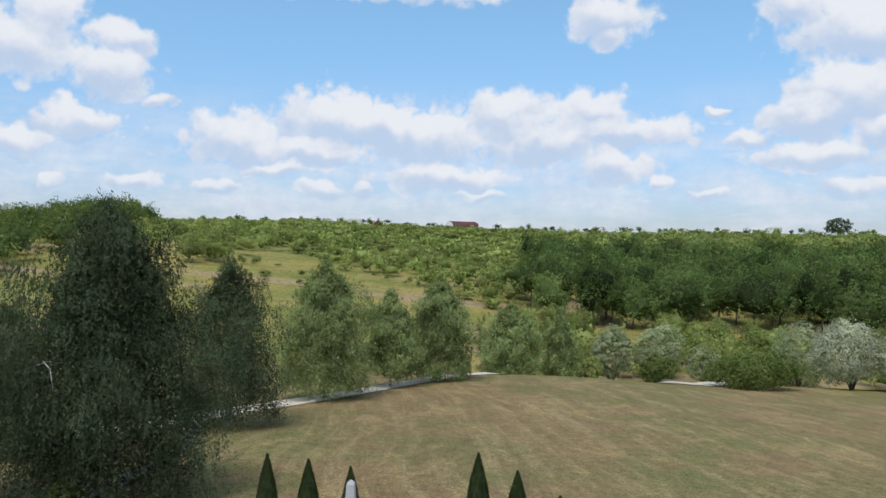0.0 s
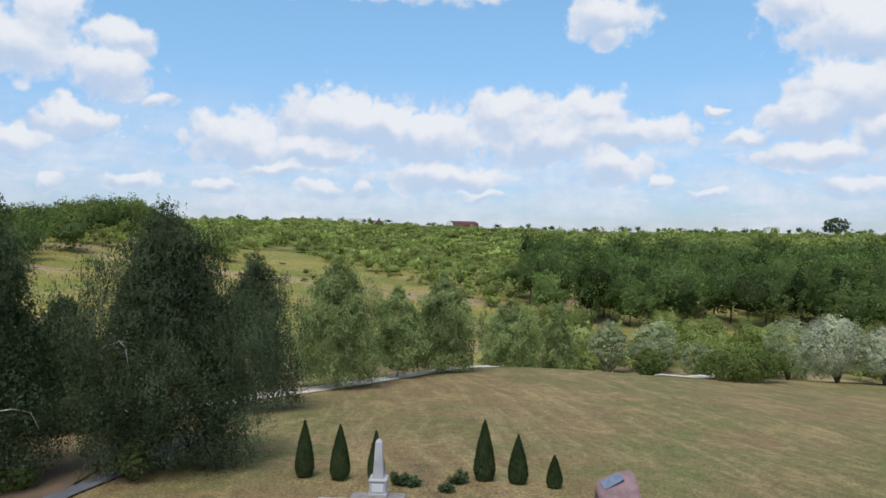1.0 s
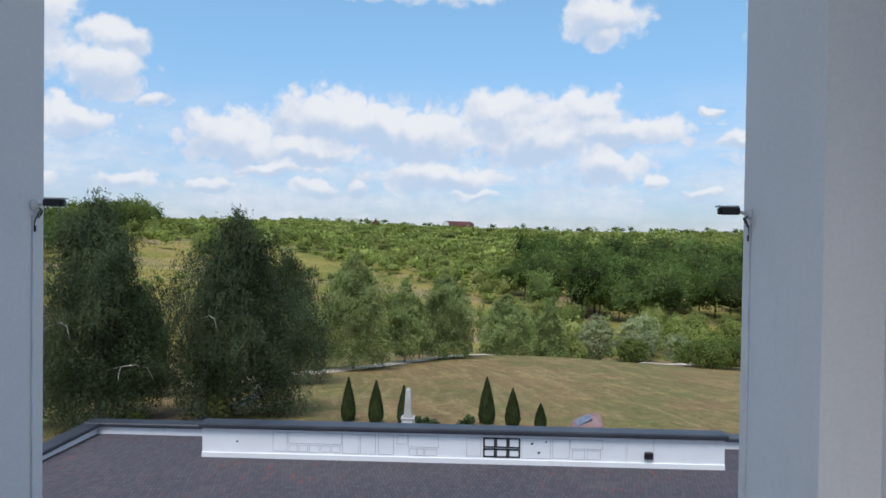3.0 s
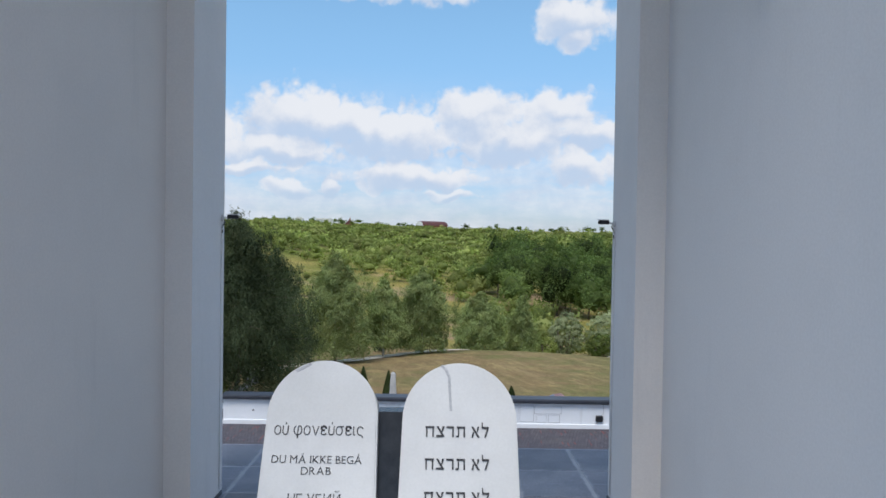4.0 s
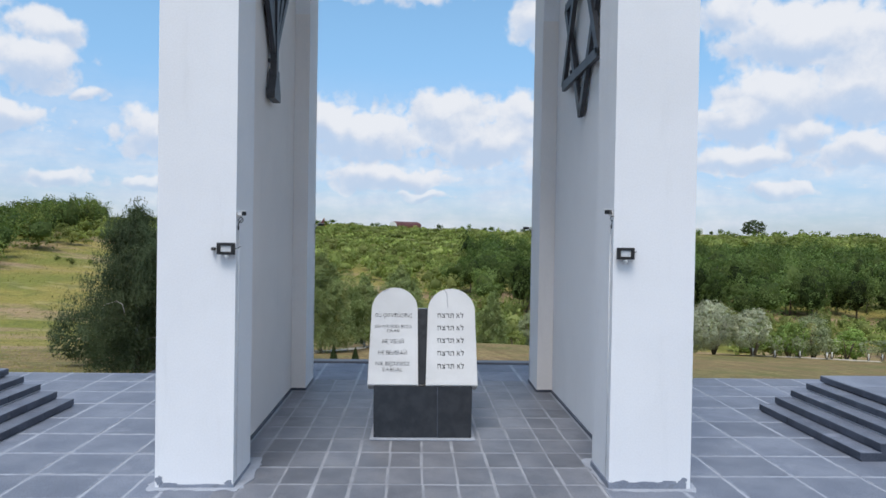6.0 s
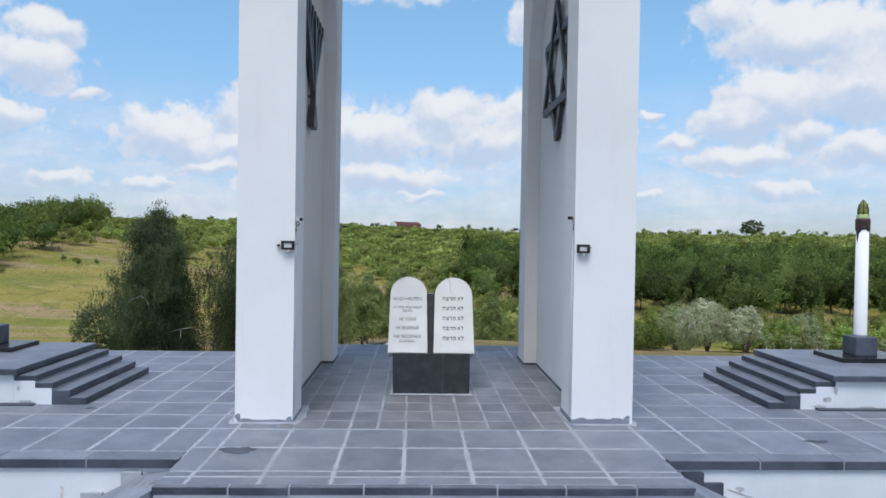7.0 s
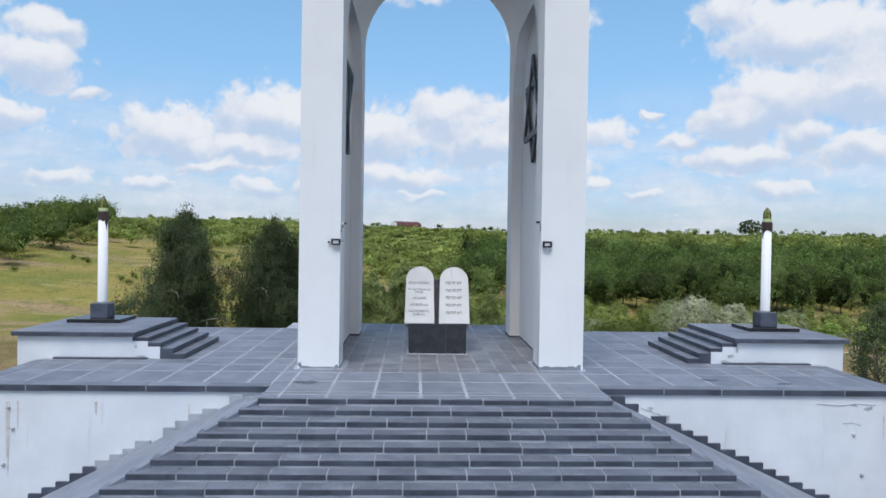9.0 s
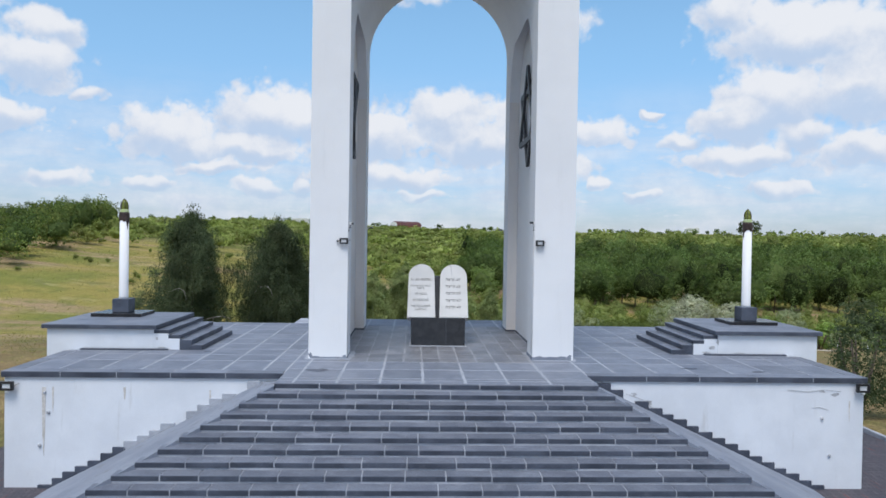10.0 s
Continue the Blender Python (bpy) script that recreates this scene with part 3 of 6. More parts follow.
def edge_run(parent, axis, a, b, c0, c1, z0, z1, length=.92):
    n = max(1, round((b - a) / length))
    bm = bmesh.new()
    if axis == "x":
        box(bm, a + .02, b - .02, c0 + .010, c1 - .01, z0 + .006, z1 - .012)
    else:
        box(bm, c0 + .010, c1 - .010, a + .02, b - .02, z0 + .006, z1 - .012)
    part("joint_bed", bm, mortar, parent=parent, label="pale mortar in the joints")
    cuts = [a + (b - a) * i / n + (random.uniform(-.08, .08) if 0 < i < n else 0) for i in range(n + 1)]
    for p, q in zip(cuts, cuts[1:]):
        if axis == "x":
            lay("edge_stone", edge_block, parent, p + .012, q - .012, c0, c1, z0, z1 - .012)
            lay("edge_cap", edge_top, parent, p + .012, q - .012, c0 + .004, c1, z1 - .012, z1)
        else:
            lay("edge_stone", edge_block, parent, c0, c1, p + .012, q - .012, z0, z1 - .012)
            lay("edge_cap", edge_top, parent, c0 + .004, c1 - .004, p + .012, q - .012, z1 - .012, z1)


for s in (-1, 1):
    lo, hi = (-HW - .07, -3.66) if s < 0 else (3.30, HW + .07)
    edge_run(platform, "x", lo, hi, FY - .07, FY + .28, -.125, .004, 1.25)
    lo, hi = sorted((s * (HW + .07), s * (HW - .26)))
    edge_run(platform, "y", FY + .29, .9, lo, hi, -.125, .004, 1.2)
    edge_run(platform, "y", 5.0, 7.36, lo, hi, -.125, .004, 1.2)
RISE, TREAD, TOPY = .1385, .31, -3.10
# dark stepped stones where the wall meets the stair cheek, broken away in places
jag = block_mesh("skirting_stone", slate_dark, .012)
jag_pale = block_mesh("skirting_stone", mortar, .04)
for s in (-1, 1):
    x_top, dx = (4.18, .27) if s < 0 else (3.52, .298)
    for i in range(18):
        x, z = x_top + i * dx, -.15 - i * RISE
        if (s < 0 and i in (1, 6)) or (s > 0 and i == 2):
            continue
        w = dx + random.uniform(.0, .05)
        xa, xb = sorted((s * x, s * (x + w)))
        lay("skirting_stone", jag_pale if s < 0 and i < 11 else jag, platform, xa, xb, FY - .075, FY - .005, z - .27, z - .035 + random.uniform(-.02, .02))

for x, z in ((-8.96, -.475), (-8.87, -.91), (-9.06, -1.66), (8.84, -.96), (9.04, -1.83)):
    bm = bmesh.new()
    lathe(bm, [(0, 0), (.035, 0), (.038, .03), (.022, .045), (0, .05)], 12)
    bmesh.ops.rotate(bm, verts=bm.verts, cent=(0, 0, 0), matrix=Matrix.Rotation(radians(90), 3, "X"))
    bmesh.ops.translate(bm, verts=bm.verts, vec=(x, FY - .02, z))
    part("wall_anchor", bm, dim, parent=platform, label="small round grey anchor cap")
for x, z0, ln, w in ((-8.98, -.36, 1.55, .045), (-8.78, -.35, .6, .02), (-7.2, -.35, .3, .03), (-5.3, -.4, .42, .02), (9.5, -.55, .5, .015)):
    bm = bmesh.new()
    solid(bm, [(x - w, z0), (x + w, z0), (x + w * .7, z0 - ln * .6), (x + w * .2, z0 - ln), (x - w * .5, z0 - ln * .7)], "y", FY - .028, FY - .022)
    part("rust_streak", bm, streak_mat, parent=platform, label="grey-brown run-off streak")
for pts in (((8.0, -.30), (8.5, -.34), (8.9, -.29), (9.3, -.33)), ((9.2, -.36), (9.15, -.45)), ((8.6, -.72), (8.8, -.70), (9.0, -.76)), ((4.2, -.42), (4.6, -.55), (4.8, -.72), (5.1, -.86)), ((-4.6, -.5), (-4.9, -.62), (-5.0, -.8))):
    bm = bmesh.new()
    for p, q in zip(pts, pts[1:]):
        solid(bm, [(p[0], p[1] + .006), (q[0], q[1] + .006), (q[0], q[1] - .006), (p[0], p[1] - .006)], "y", FY - .030, FY - .021)
    part("crack", bm, dim, parent=platform, label="crack in the plaster")

stairs = tagged(new("stairs"), "broad flight of grey slate steps widening downwards", "stairs", kind="structure")
STEPS = 19


def ends(k):
    """The two ends of step k."""
    return -3.65 - .29 * k, 3.28 + .268 * k


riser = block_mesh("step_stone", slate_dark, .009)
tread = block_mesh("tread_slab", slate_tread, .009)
for k in range(STEPS):
    xl, xr = ends(k)
    bm = bmesh.new()
    box(bm, xl + .03, xr - .03, TOPY + .012 - TREAD * k, TOPY + .008 - TREAD * (k - 1) if k else -2.96, -3.6, -.014 - RISE * k)
    part("step", bm, mortar, parent=stairs, label="mortar bed of one step")
for k in range(STEPS):
    (xl, xr), y, z = ends(k), TOPY - TREAD * k, -RISE * k
    x = xl
    while x < xr - .02:
        ln = random.uniform(.62, .98)
        if x + ln > xr - .35:
            ln = xr - x
        dz, dy = random.uniform(-.004, .004), random.uniform(-.008, .008)
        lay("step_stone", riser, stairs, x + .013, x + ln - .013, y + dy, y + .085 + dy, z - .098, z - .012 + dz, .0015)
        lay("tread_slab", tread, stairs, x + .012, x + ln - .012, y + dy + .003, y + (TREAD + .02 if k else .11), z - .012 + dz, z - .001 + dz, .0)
        x += ln
# smooth cheeks from the flight's ends to the platform wall
for s in (-1, 1):
    bm = bmesh.new()
    pts = []
    n = 16
    for i in range(n + 1):
        k = i * STEPS / n
        e = Vector((ends(k)[0] - .01 if s < 0 else ends(k)[1] + .01, TOPY - .02 - TREAD * k, -RISE * k - .05))
        g = Vector((-(4.12 + .27 * k) if s < 0 else 3.46 + .298 * k, FY - .02, -RISE * k - .20))
        if i == 0:
            pts.append((bm.verts.new((-3.61 if s < 0 else 3.19, e.y + (.16 if s < 0 else .05), e.z)), bm.verts.new((-3.72 if s < 0 else 3.30, g.y, g.z + .02))))
        pts.append((bm.verts.new(e), bm.verts.new(g)))
    low = [(bm.verts.new(a.co - Vector((0, 0, 1.2))), bm.verts.new(b.co - Vector((0, 0, 1.2)))) for a, b in pts]
    for i in (0, n + 1):
        bm.faces.new((pts[i][0], pts[i][1], low[i][1], low[i][0]))
    for i in range(n + 1):
        bm.faces.new((pts[i][0], pts[i + 1][0], pts[i + 1][1], pts[i][1]))
        bm.faces.new((low[i][0], low[i][1], low[i + 1][1], low[i + 1][0]))
        bm.faces.new((pts[i][0], low[i][0], low[i + 1][0], pts[i + 1][0]))
        bm.faces.new((pts[i][1], pts[i + 1][1], low[i + 1][1], low[i][1]))
    bmesh.ops.recalc_face_normals(bm, faces=bm.faces)
    part("cheek", bm, ramp_mat, parent=stairs, label="smooth grey cement cheek beside the steps")

# ---- the arch ----
arch = thing("memorial_arch", (0, 0, 0), "tall white plastered arch with two niched side walls", "monument")
X0, X1, XN, DEP, TOP = 2.4, 3.4, 2.71, 6.75, 14.0
SPRING, NY0, NY1, NSP = 9.38, .90, 5.66, 7.45


def inner(s, y):
    """Where the passage side of a pillar stands: the passage narrows a little towards the front."""
    return s * (2.34 + .06 * y / DEP) if s > 0 else s * (2.43 - .02 * y / DEP)


for s in (-1, 1):
    bm = bmesh.new()
    hoop = arc((NY0 + NY1) / 2, NSP, (NY1 - NY0) / 2, 0, 180, 28)
    line = [(0, 0), (NY0, 0), (NY0, NSP)] + hoop[::-1][1:-1] + [(NY1, NSP), (NY1, 0), (DEP, 0), (DEP, TOP), (0, TOP)]
    solid(bm, line, "x", s * X0, s * XN)
    solid(bm, [(0, 0), (DEP, 0), (DEP, TOP), (0, TOP)], "x", s * XN, s * X1)
    for q in bm.verts:
        if abs(abs(q.co.x) - X0) < .001:
            q.co.x = inner(s, q.co.y)
    bm.normal_update()
    # rear niche reveals and the left niche back take the bounce-tinted plaster
    for f in bm.faces:
        c = f.calc_center_median()
        if abs(c.y - NY1) < .01 and X0 - .1 < abs(c.x) < XN or (s < 0 and abs(abs(c.x) - XN) < .001 and f.normal.x > .5):
            f.material_index = 1
    side = part("side_wall", bm, plaster, parent=arch)
    side.data.materials.append(plaster_bounce)
bm = bmesh.new()
solid(bm, arc(0, SPRING, X0, 180, 0, 40) + [(X0, TOP), (-X0, TOP)], "y", .002, DEP - .002)
for q in bm.verts:
    k = (q.co.x + X0) / (2 * X0)
    q.co.x = inner(-1, q.co.y) * (1 - k) + inner(1, q.co.y) * k
part("vault", bm, plaster, parent=arch, label="white round-arched barrel vault")
bm = bmesh.new()
box(bm, -X1 - .15, X1 + .15, -.15, DEP + .15, TOP, TOP + .3, .03)
part("roof", bm, plaster, parent=arch)
for s in (-1, 1):
    for y0 in (0, NY1):
        bm = bmesh.new()
        xa, xb = sorted((inner(s, y0) - s * .012, s * (X1 - .05)))
        box(bm, xa, xb, y0 - .010, (NY0 + .004 if y0 == 0 else DEP - .01), .0, (.045 if s < 0 else .085) if y0 == 0 else .05, .008)
        part("skirting", bm, ramp_mat if y0 == 0 else slate_dark, parent=arch, label="chipped grey cement foot of the pillar" if y0 == 0 else "thin dark stone foot of the pillar")
    bm = bmesh.new()
    xa, xb = sorted((s * (XN - .03), s * (XN + .02)))
    box(bm, xa, xb, NY0 + .03, NY1 - .03, 0, .05, .008)
    part("skirting", bm, slate_dark, parent=arch)

# six-pointed star on one niche wall, seven-branched candelabrum on the other
CY = 3.1


def bar(bm, p, q, w, x0, x1):
    p, q = Vector(p), Vector(q)
    d = (q - p).normalized()
    n = Vector((-d.y, d.x)) * w / 2
    solid(bm, [tuple(p + n), tuple(q + n), tuple(q - n), tuple(p - n)], "x", x0, x1)


bm = bmesh.new()
SR, SZ = 1.49, 6.85
for a0, off in ((90, 0), (270, .035)):
    tips = [(CY + .1 + SR * math.cos(radians(a0 + 120 * i)), SZ + SR * math.sin(radians(a0 + 120 * i))) for i in range(3)]
    for i in range(3):
        bar(bm, tips[i], tips[(i + 1) % 3], .16, 2.56 + off, 2.64 + off)
for a in range(30, 390, 60):
    c = (CY + .1 + SR * math.cos(radians(a)) * .72, SZ + SR * math.sin(radians(a)) * .72)
    box(bm, 2.63, 2.72, c[0] - .03, c[0] + .03, c[1] - .03, c[1] + .03)
part("star", bm, iron, parent=arch, label="dark grey metal six-pointed star")
menorah = new("candelabrum")
menorah.parent = arch
tagged(menorah, "dark grey metal seven-branched candelabrum")
mx0, mx1 = -2.655, -2.575
tb, jz = 7.72, 6.35
for i, w in enumerate((1.14, .76, .38)):
    for s in (-1, 1):
        # each arm springs from the stem and straightens towards its cup
        bm = bmesh.new()
        pts = [(CY + s * w, tb), (CY + s * w * .84, tb - .26), (CY + s * w * .56, tb - .64), (CY + s * w * .24, jz + .26), (CY + s * .03, jz - .10)]
        nrm = []
        for k, p in enumerate(pts):
            d = (Vector(pts[min(k + 1, 4)]) - Vector(pts[max(k - 1, 0)])).normalized()
            nrm.append(Vector((-d.y, d.x)) * .065)
        solid(bm, [tuple(Vector(p) + n) for p, n in zip(pts, nrm)] + [tuple(Vector(p) - n) for p, n in zip(pts, nrm)][::-1], "x", mx0 + .006 * i, mx1 - .006 * i)
        part("arm", bm, iron, parent=menorah)
bm = bmesh.new()
bar(bm, (CY, tb), (CY, 5.85), .14, mx0 - .012, mx1 + .02)
part("stem", bm, iron, parent=menorah)
bm = bmesh.new()
solid(bm, [(CY - .12, 5.96), (CY + .12, 5.96), (CY + .12, 5.84), (CY + .25, 5.58), (CY + .25, 5.46), (CY - .25, 5.46), (CY - .25, 5.58), (CY - .12, 5.84)], "x", mx0 - .02, mx1 + .03)
part("base", bm, iron, parent=menorah)
for k in range(7):
    bm = bmesh.new()
    c = CY - 1.14 + k * .38
    solid(bm, [(c - .06, tb - .04), (c + .06, tb - .04), (c + .10, tb + .20), (c - .10, tb + .20)], "x", mx0 - .01, mx1 + .012)
    part("cup", bm, iron, parent=menorah)
for zz in (7.5, 6.9, 6.1):
    bm = bmesh.new()
    box(bm, -2.72, -2.64, CY - .03, CY + .03, zz, zz + .06)
    part("bracket", bm, iron, parent=menorah)
for s in (-1, 1):
    # mortar smeared on the slabs round the foot of the pillar
    bm = bmesh.new()
    ring = []
    for i in range(96):
        a = 6.28318 * i / 96
        px, py = max(-.54, min(.54, math.cos(a) * .72)), max(-.60, min(.60, math.sin(a) * .80))
        k = 1.05 + .20 * abs(noise.noise((px * 3.1 + s * 5, py * 3.1, 2))) + .16 * abs(noise.noise((px * 11 + s * 7, py * 11, 6)))
        ring.append((s * 2.9 + px * k, .56 + py * k))
    solid(bm, ring, "z", -.004, .0075)
    part("mortar_smear", bm, mortar, parent=arch, label="pale mortar smeared round the foot")

# ---- podiums with their candle posts ----
PZ = .67
slab_top = block_mesh("slab", slate, .012)


def podium(s):
    """A raised corner with five steps on its inner side."""
    at = tagged(new("podium"), "white-walled podium with a grey slate top and steps", "podium", "corner podiums")
    bm = bmesh.new()
    xa, xb = sorted((s * 7.70, s * 10.52))
    box(bm, xa, xb, 1.15, 4.15, -3.6, PZ - .11, .01)
    part("body", bm, plaster_worn, parent=at, label="white plastered podium wall")
    bm = bmesh.new()
    box(bm, *sorted((s * 7.3, s * 9.6)), 1.02, 1.148, .002, .035, .01)
    part("base_strip", bm, slate_dark, parent=at)
    nx, ny = 2, 3
    bm = bmesh.new()
    box(bm, *sorted((s * 7.60, s * 10.62)), 1.05, 4.25, PZ - .112, PZ - .014, .004)
    part("top_bed", bm, slate_dark, parent=at, label="dark slate edge of the top")
    for i in range(nx):
        for j in range(ny):
            wx, wy = 3.02 / nx, 3.2 / ny
            x0, x1 = sorted((s * (7.6 + i * wx), s * (7.6 + (i + 1) * wx)))
            lay("slab", slab_top, at, x0 + .006, x1 - .006, 1.05 + j * wy + .006, 1.05 + (j + 1) * wy - .006, PZ - .03, PZ + .002)
    for k in range(4):
        z = PZ - .134 * (k + 1)
        xo = 7.6 - .30 * k
        x0, x1 = sorted((s * (xo - .30), s * (xo + .10)))
        for j in range(3):
            y0, y1 = 1.15 + j * 1.017, 1.15 + (j + 1) * 1.017
            lay("step_stone", riser, at, x0, x1, y0 + .005, y1 - .005, z - .11, z - .011)
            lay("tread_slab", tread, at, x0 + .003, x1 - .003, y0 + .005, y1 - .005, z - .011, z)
        bm = bmesh.new()
        box(bm, *sorted((s * (xo - .28), s * (xo + (.10 if k == 0 else .02)))), 1.153, 4.18, -.02, z - .099)
        part("step_core", bm, plaster_worn if k < 2 else slate_dark, parent=at)
    return at


def candle(s):
    """A memorial candle: slab, block, white post, brown dripping collar and a glass flame."""
    cx, cy = (-9.41, 3.36) if s < 0 else (9.36, 3.0)
    c = thing("candle_post", (cx, cy, PZ), "white candle-shaped memorial post with an olive flame on a black block", "memorial post", "candle posts")
    bm = bmesh.new()
    box(bm, -.72, .72, -.55, .55, 0.003, .10, .008)
    part("base_slab", bm, granite_black, parent=c)
    bm = bmesh.new()
    box(bm, -.24, .24, -.24, .24, .10, .50, .012)
    part("base_block", bm, slate_dark, parent=c, label="dark granite block")
    bm = bmesh.new()
    lathe(bm, [(0, .50), (.134, .50), (.134, .56), (.131, .6), (.126, 2.86), (0, 2.86)], 28)
    for f in bm.faces:
        f.smooth = abs(f.normal.z) < .5
    part("post", bm, plaster, parent=c, label="white round post")
    bm = bmesh.new()
    seg = 28
    prof = [(.131, 0), (.146, .02), (.148, .20), (.136, .24), (0.0, .24)]
    rings = []
    for r, z in prof:
        ring = []
        for i in range(seg):
            a = 6.28318 * i / seg
            drip = 0
            if z == 0:
                drip = -.30 * max(0, math.cos(a * 2.5 + .4 + 1.57 * 2.5)) ** 6 - .05 * max(0, math.cos(a * 5))
            ring.append(bm.verts.new((max(r, .001) * math.cos(a), max(r, .001) * math.sin(a), 2.83 + z + drip)))
        rings.append(ring)
    for a, b in zip(rings, rings[1:]):
        for i in range(seg):
            bm.faces.new((a[i], a[(i + 1) % seg], b[(i + 1) % seg], b[i]))
    bmesh.ops.recalc_face_normals(bm, faces=bm.faces)
    part("collar", bm, wax_mat, parent=c, label="brown metal collar with drips")
    bm = bmesh.new()
    lathe(bm, [(0, 3.06), (.122, 3.06), (.126, 3.09), (.124, 3.15), (.112, 3.16), (0, 3.16)], 24)
    part("ring", bm, ring_mat, parent=c)
    bm = bmesh.new()
    lathe(bm, [(.100, 3.155), (.108, 3.20), (.106, 3.28), (.086, 3.37), (.048, 3.44), (0, 3.465)], 20)
    for f in bm.faces:
        f.smooth = True
    part("flame", bm, flame_mat, parent=c, label="olive green glass flame")
    for i in range(6):
        a = 6.28318 * i / 6
        bm = bmesh.new()
        tube(bm, [(.110 * math.cos(a), .110 * math.sin(a), 3.15), (.114 * math.cos(a), .114 * math.sin(a), 3.27), (.090 * math.cos(a), .090 * math.sin(a), 3.37), (.012 * math.cos(a), .012 * math.sin(a), 3.47)], [.011] * 4, 5)
        part("rib", bm, wax_mat, parent=c)
    return c


for s in (-1, 1):
    podium(s)
    candle(s)


def blot(name, axis, u, v, ru, rv, depth, seed, mat, parent, label=""):
    """A flat ragged patch: dirt on a slab or a break in plaster."""
    pts = []
    for i in range(18):
        a = 6.28318 * i / 18
        k = .75 + .6 * noise.noise((math.cos(a) * 1.4 + seed, math.sin(a) * 1.4, seed * .7))
        pts.append((u + ru * k * math.cos(a), v + rv * k * math.sin(a)))
    bm = bmesh.new()
    solid(bm, pts, axis, *depth)
    return part(name, bm, mat, parent, label)


for i, (u, v, ru, rv) in enumerate(((-2.95, -1.55, .26, .20), (6.1, -1.0, .20, .10), (7.6, -1.35, .22, .12), (-6.2, .9, .12, .10))):
    blot("dirt_patch", "z", u, v, ru, rv, (.001, .0055), i + 2.3, slate_dark, platform, "dark dirty patch on the slabs")
for i, (u, v, ru, rv) in enumerate(((2.52, .09, .10, .03), (2.80, .085, .16, .016), (3.12, .09, .13, .022), (3.30, .10, .07, .045), (-2.48, .06, .06, .05), (-2.78, .045, .17, .010), (-3.22, .055, .10, .02), (-3.345, .09, .05, .085))):
    blot("chipped_paint", "y", u, v, ru, rv, (-.0095, .001), i + 33.1, ramp_mat, arch, "grey cement where the paint has chipped")
for i, (u, v, ru, rv) in enumerate(((7.52, .20, .10, .07), (7.70, .36, .05, .09), (7.38, .06, .12, .035), (8.3, .045, .25, .02), (-7.5, .06, .14, .03), (-7.62, .30, .04, .05))):
    blot("broken_plaster", "y", u, v, ru, rv, (1.146, 1.1505), i + 9.1, dim, platform, "grey break in the plaster")
for i, (u, v, ru, rv) in enumerate(((9.15, -.40, .14, .05), (8.85, -.33, .10, .03), (4.75, -.62, .10, .07), (5.25, -.93, .09, .06), (4.4, -.42, .08, .05), (-4.3, -.45, .08, .05), (-5.9, -1.35, .16, .07), (-6.5, -1.72, .18, .08))):
    blot("broken_plaster", "y", u, v, ru, rv, (FY - .026, FY - .0205), i + 21.7, dim, platform, "grey break in the plaster")

# ---- the two tablets on their pedestal ----
tab = thing("commandment_tablets", (0, 0, 0), "two white round-topped stone tablets on a black granite pedestal", "monument")
bm = bmesh.new()
low = [bm.verts.new(p) for p in ((-.80, 2.15, 0), (.74, 2.15, 0), (.74, 3.05, 0), (-.80, 3.05, 0))]
high = [bm.verts.new(p) for p in ((-.825, 2.395, .797), (.765, 2.395, .797), (.765, 3.05, .797), (-.825, 3.05, .797))]
for i in range(4):
    bm.faces.new((low[i], low[(i + 1) % 4], high[(i + 1) % 4], high[i]))
bm.faces.new(low[::-1])
bm.faces.new(high)
bmesh.ops.bevel(bm, geom=list(bm.edges), offset=.008, segments=1, affect="EDGES")
part("pedestal", bm, granite_black, parent=tab, label="polished black granite pedestal")
bm = bmesh.new()
box(bm, -.86, .80, 2.08, 3.1, .003, .03, .006)
part("footing", bm, mortar, parent=tab)
bm = bmesh.new()
solid(bm, [(2.150, .02), (2.170, .02), (2.408, .79), (2.388, .79)], "x", .20, .208)
part("joint", bm, slate_dark, parent=tab)
bm = bmesh.new()
solid(bm, [(2.55, .80), (2.98, .80), (3.16, 1.98), (3.02, 1.98)], "x", -.30, .26)
part("backing", bm, granite_black, parent=tab, label="black granite block between the tablets")
TILT = radians(22.0)


def tablet(xc, w, zb, h, name, label):
    """A slab with a half-round top, leaning back; built in its own plane."""
    r = w / 2
    bm = bmesh.new()
    shape = [(-r - .025, 0), (r + .025, 0)] + [(r, h - r)] + arc(0, h - r, r, 0, 180, 28)[1:-1] + [(-r, h - r)]
    solid(bm, shape, "y", 0, .34)
    front = [e for e in bm.edges if all(abs(v.co.y) < 1e-5 for v in e.verts)]
    bmesh.ops.bevel(bm, geom=front, offset=.012, segments=2, affect="EDGES")
    ob = part(name, bm, stone_white, parent=tab, label=label)
    ob.location, ob.rotation_euler = (xc, 2.43, zb), (-TILT, 0, 0)
    return ob


left = tablet(-.518, .768, .80, 1.655, "tablet", "white tablet with carved lines in four scripts")
right = tablet(.434, .792, .80, 1.65, "tablet", "white cracked tablet with five Hebrew lines")


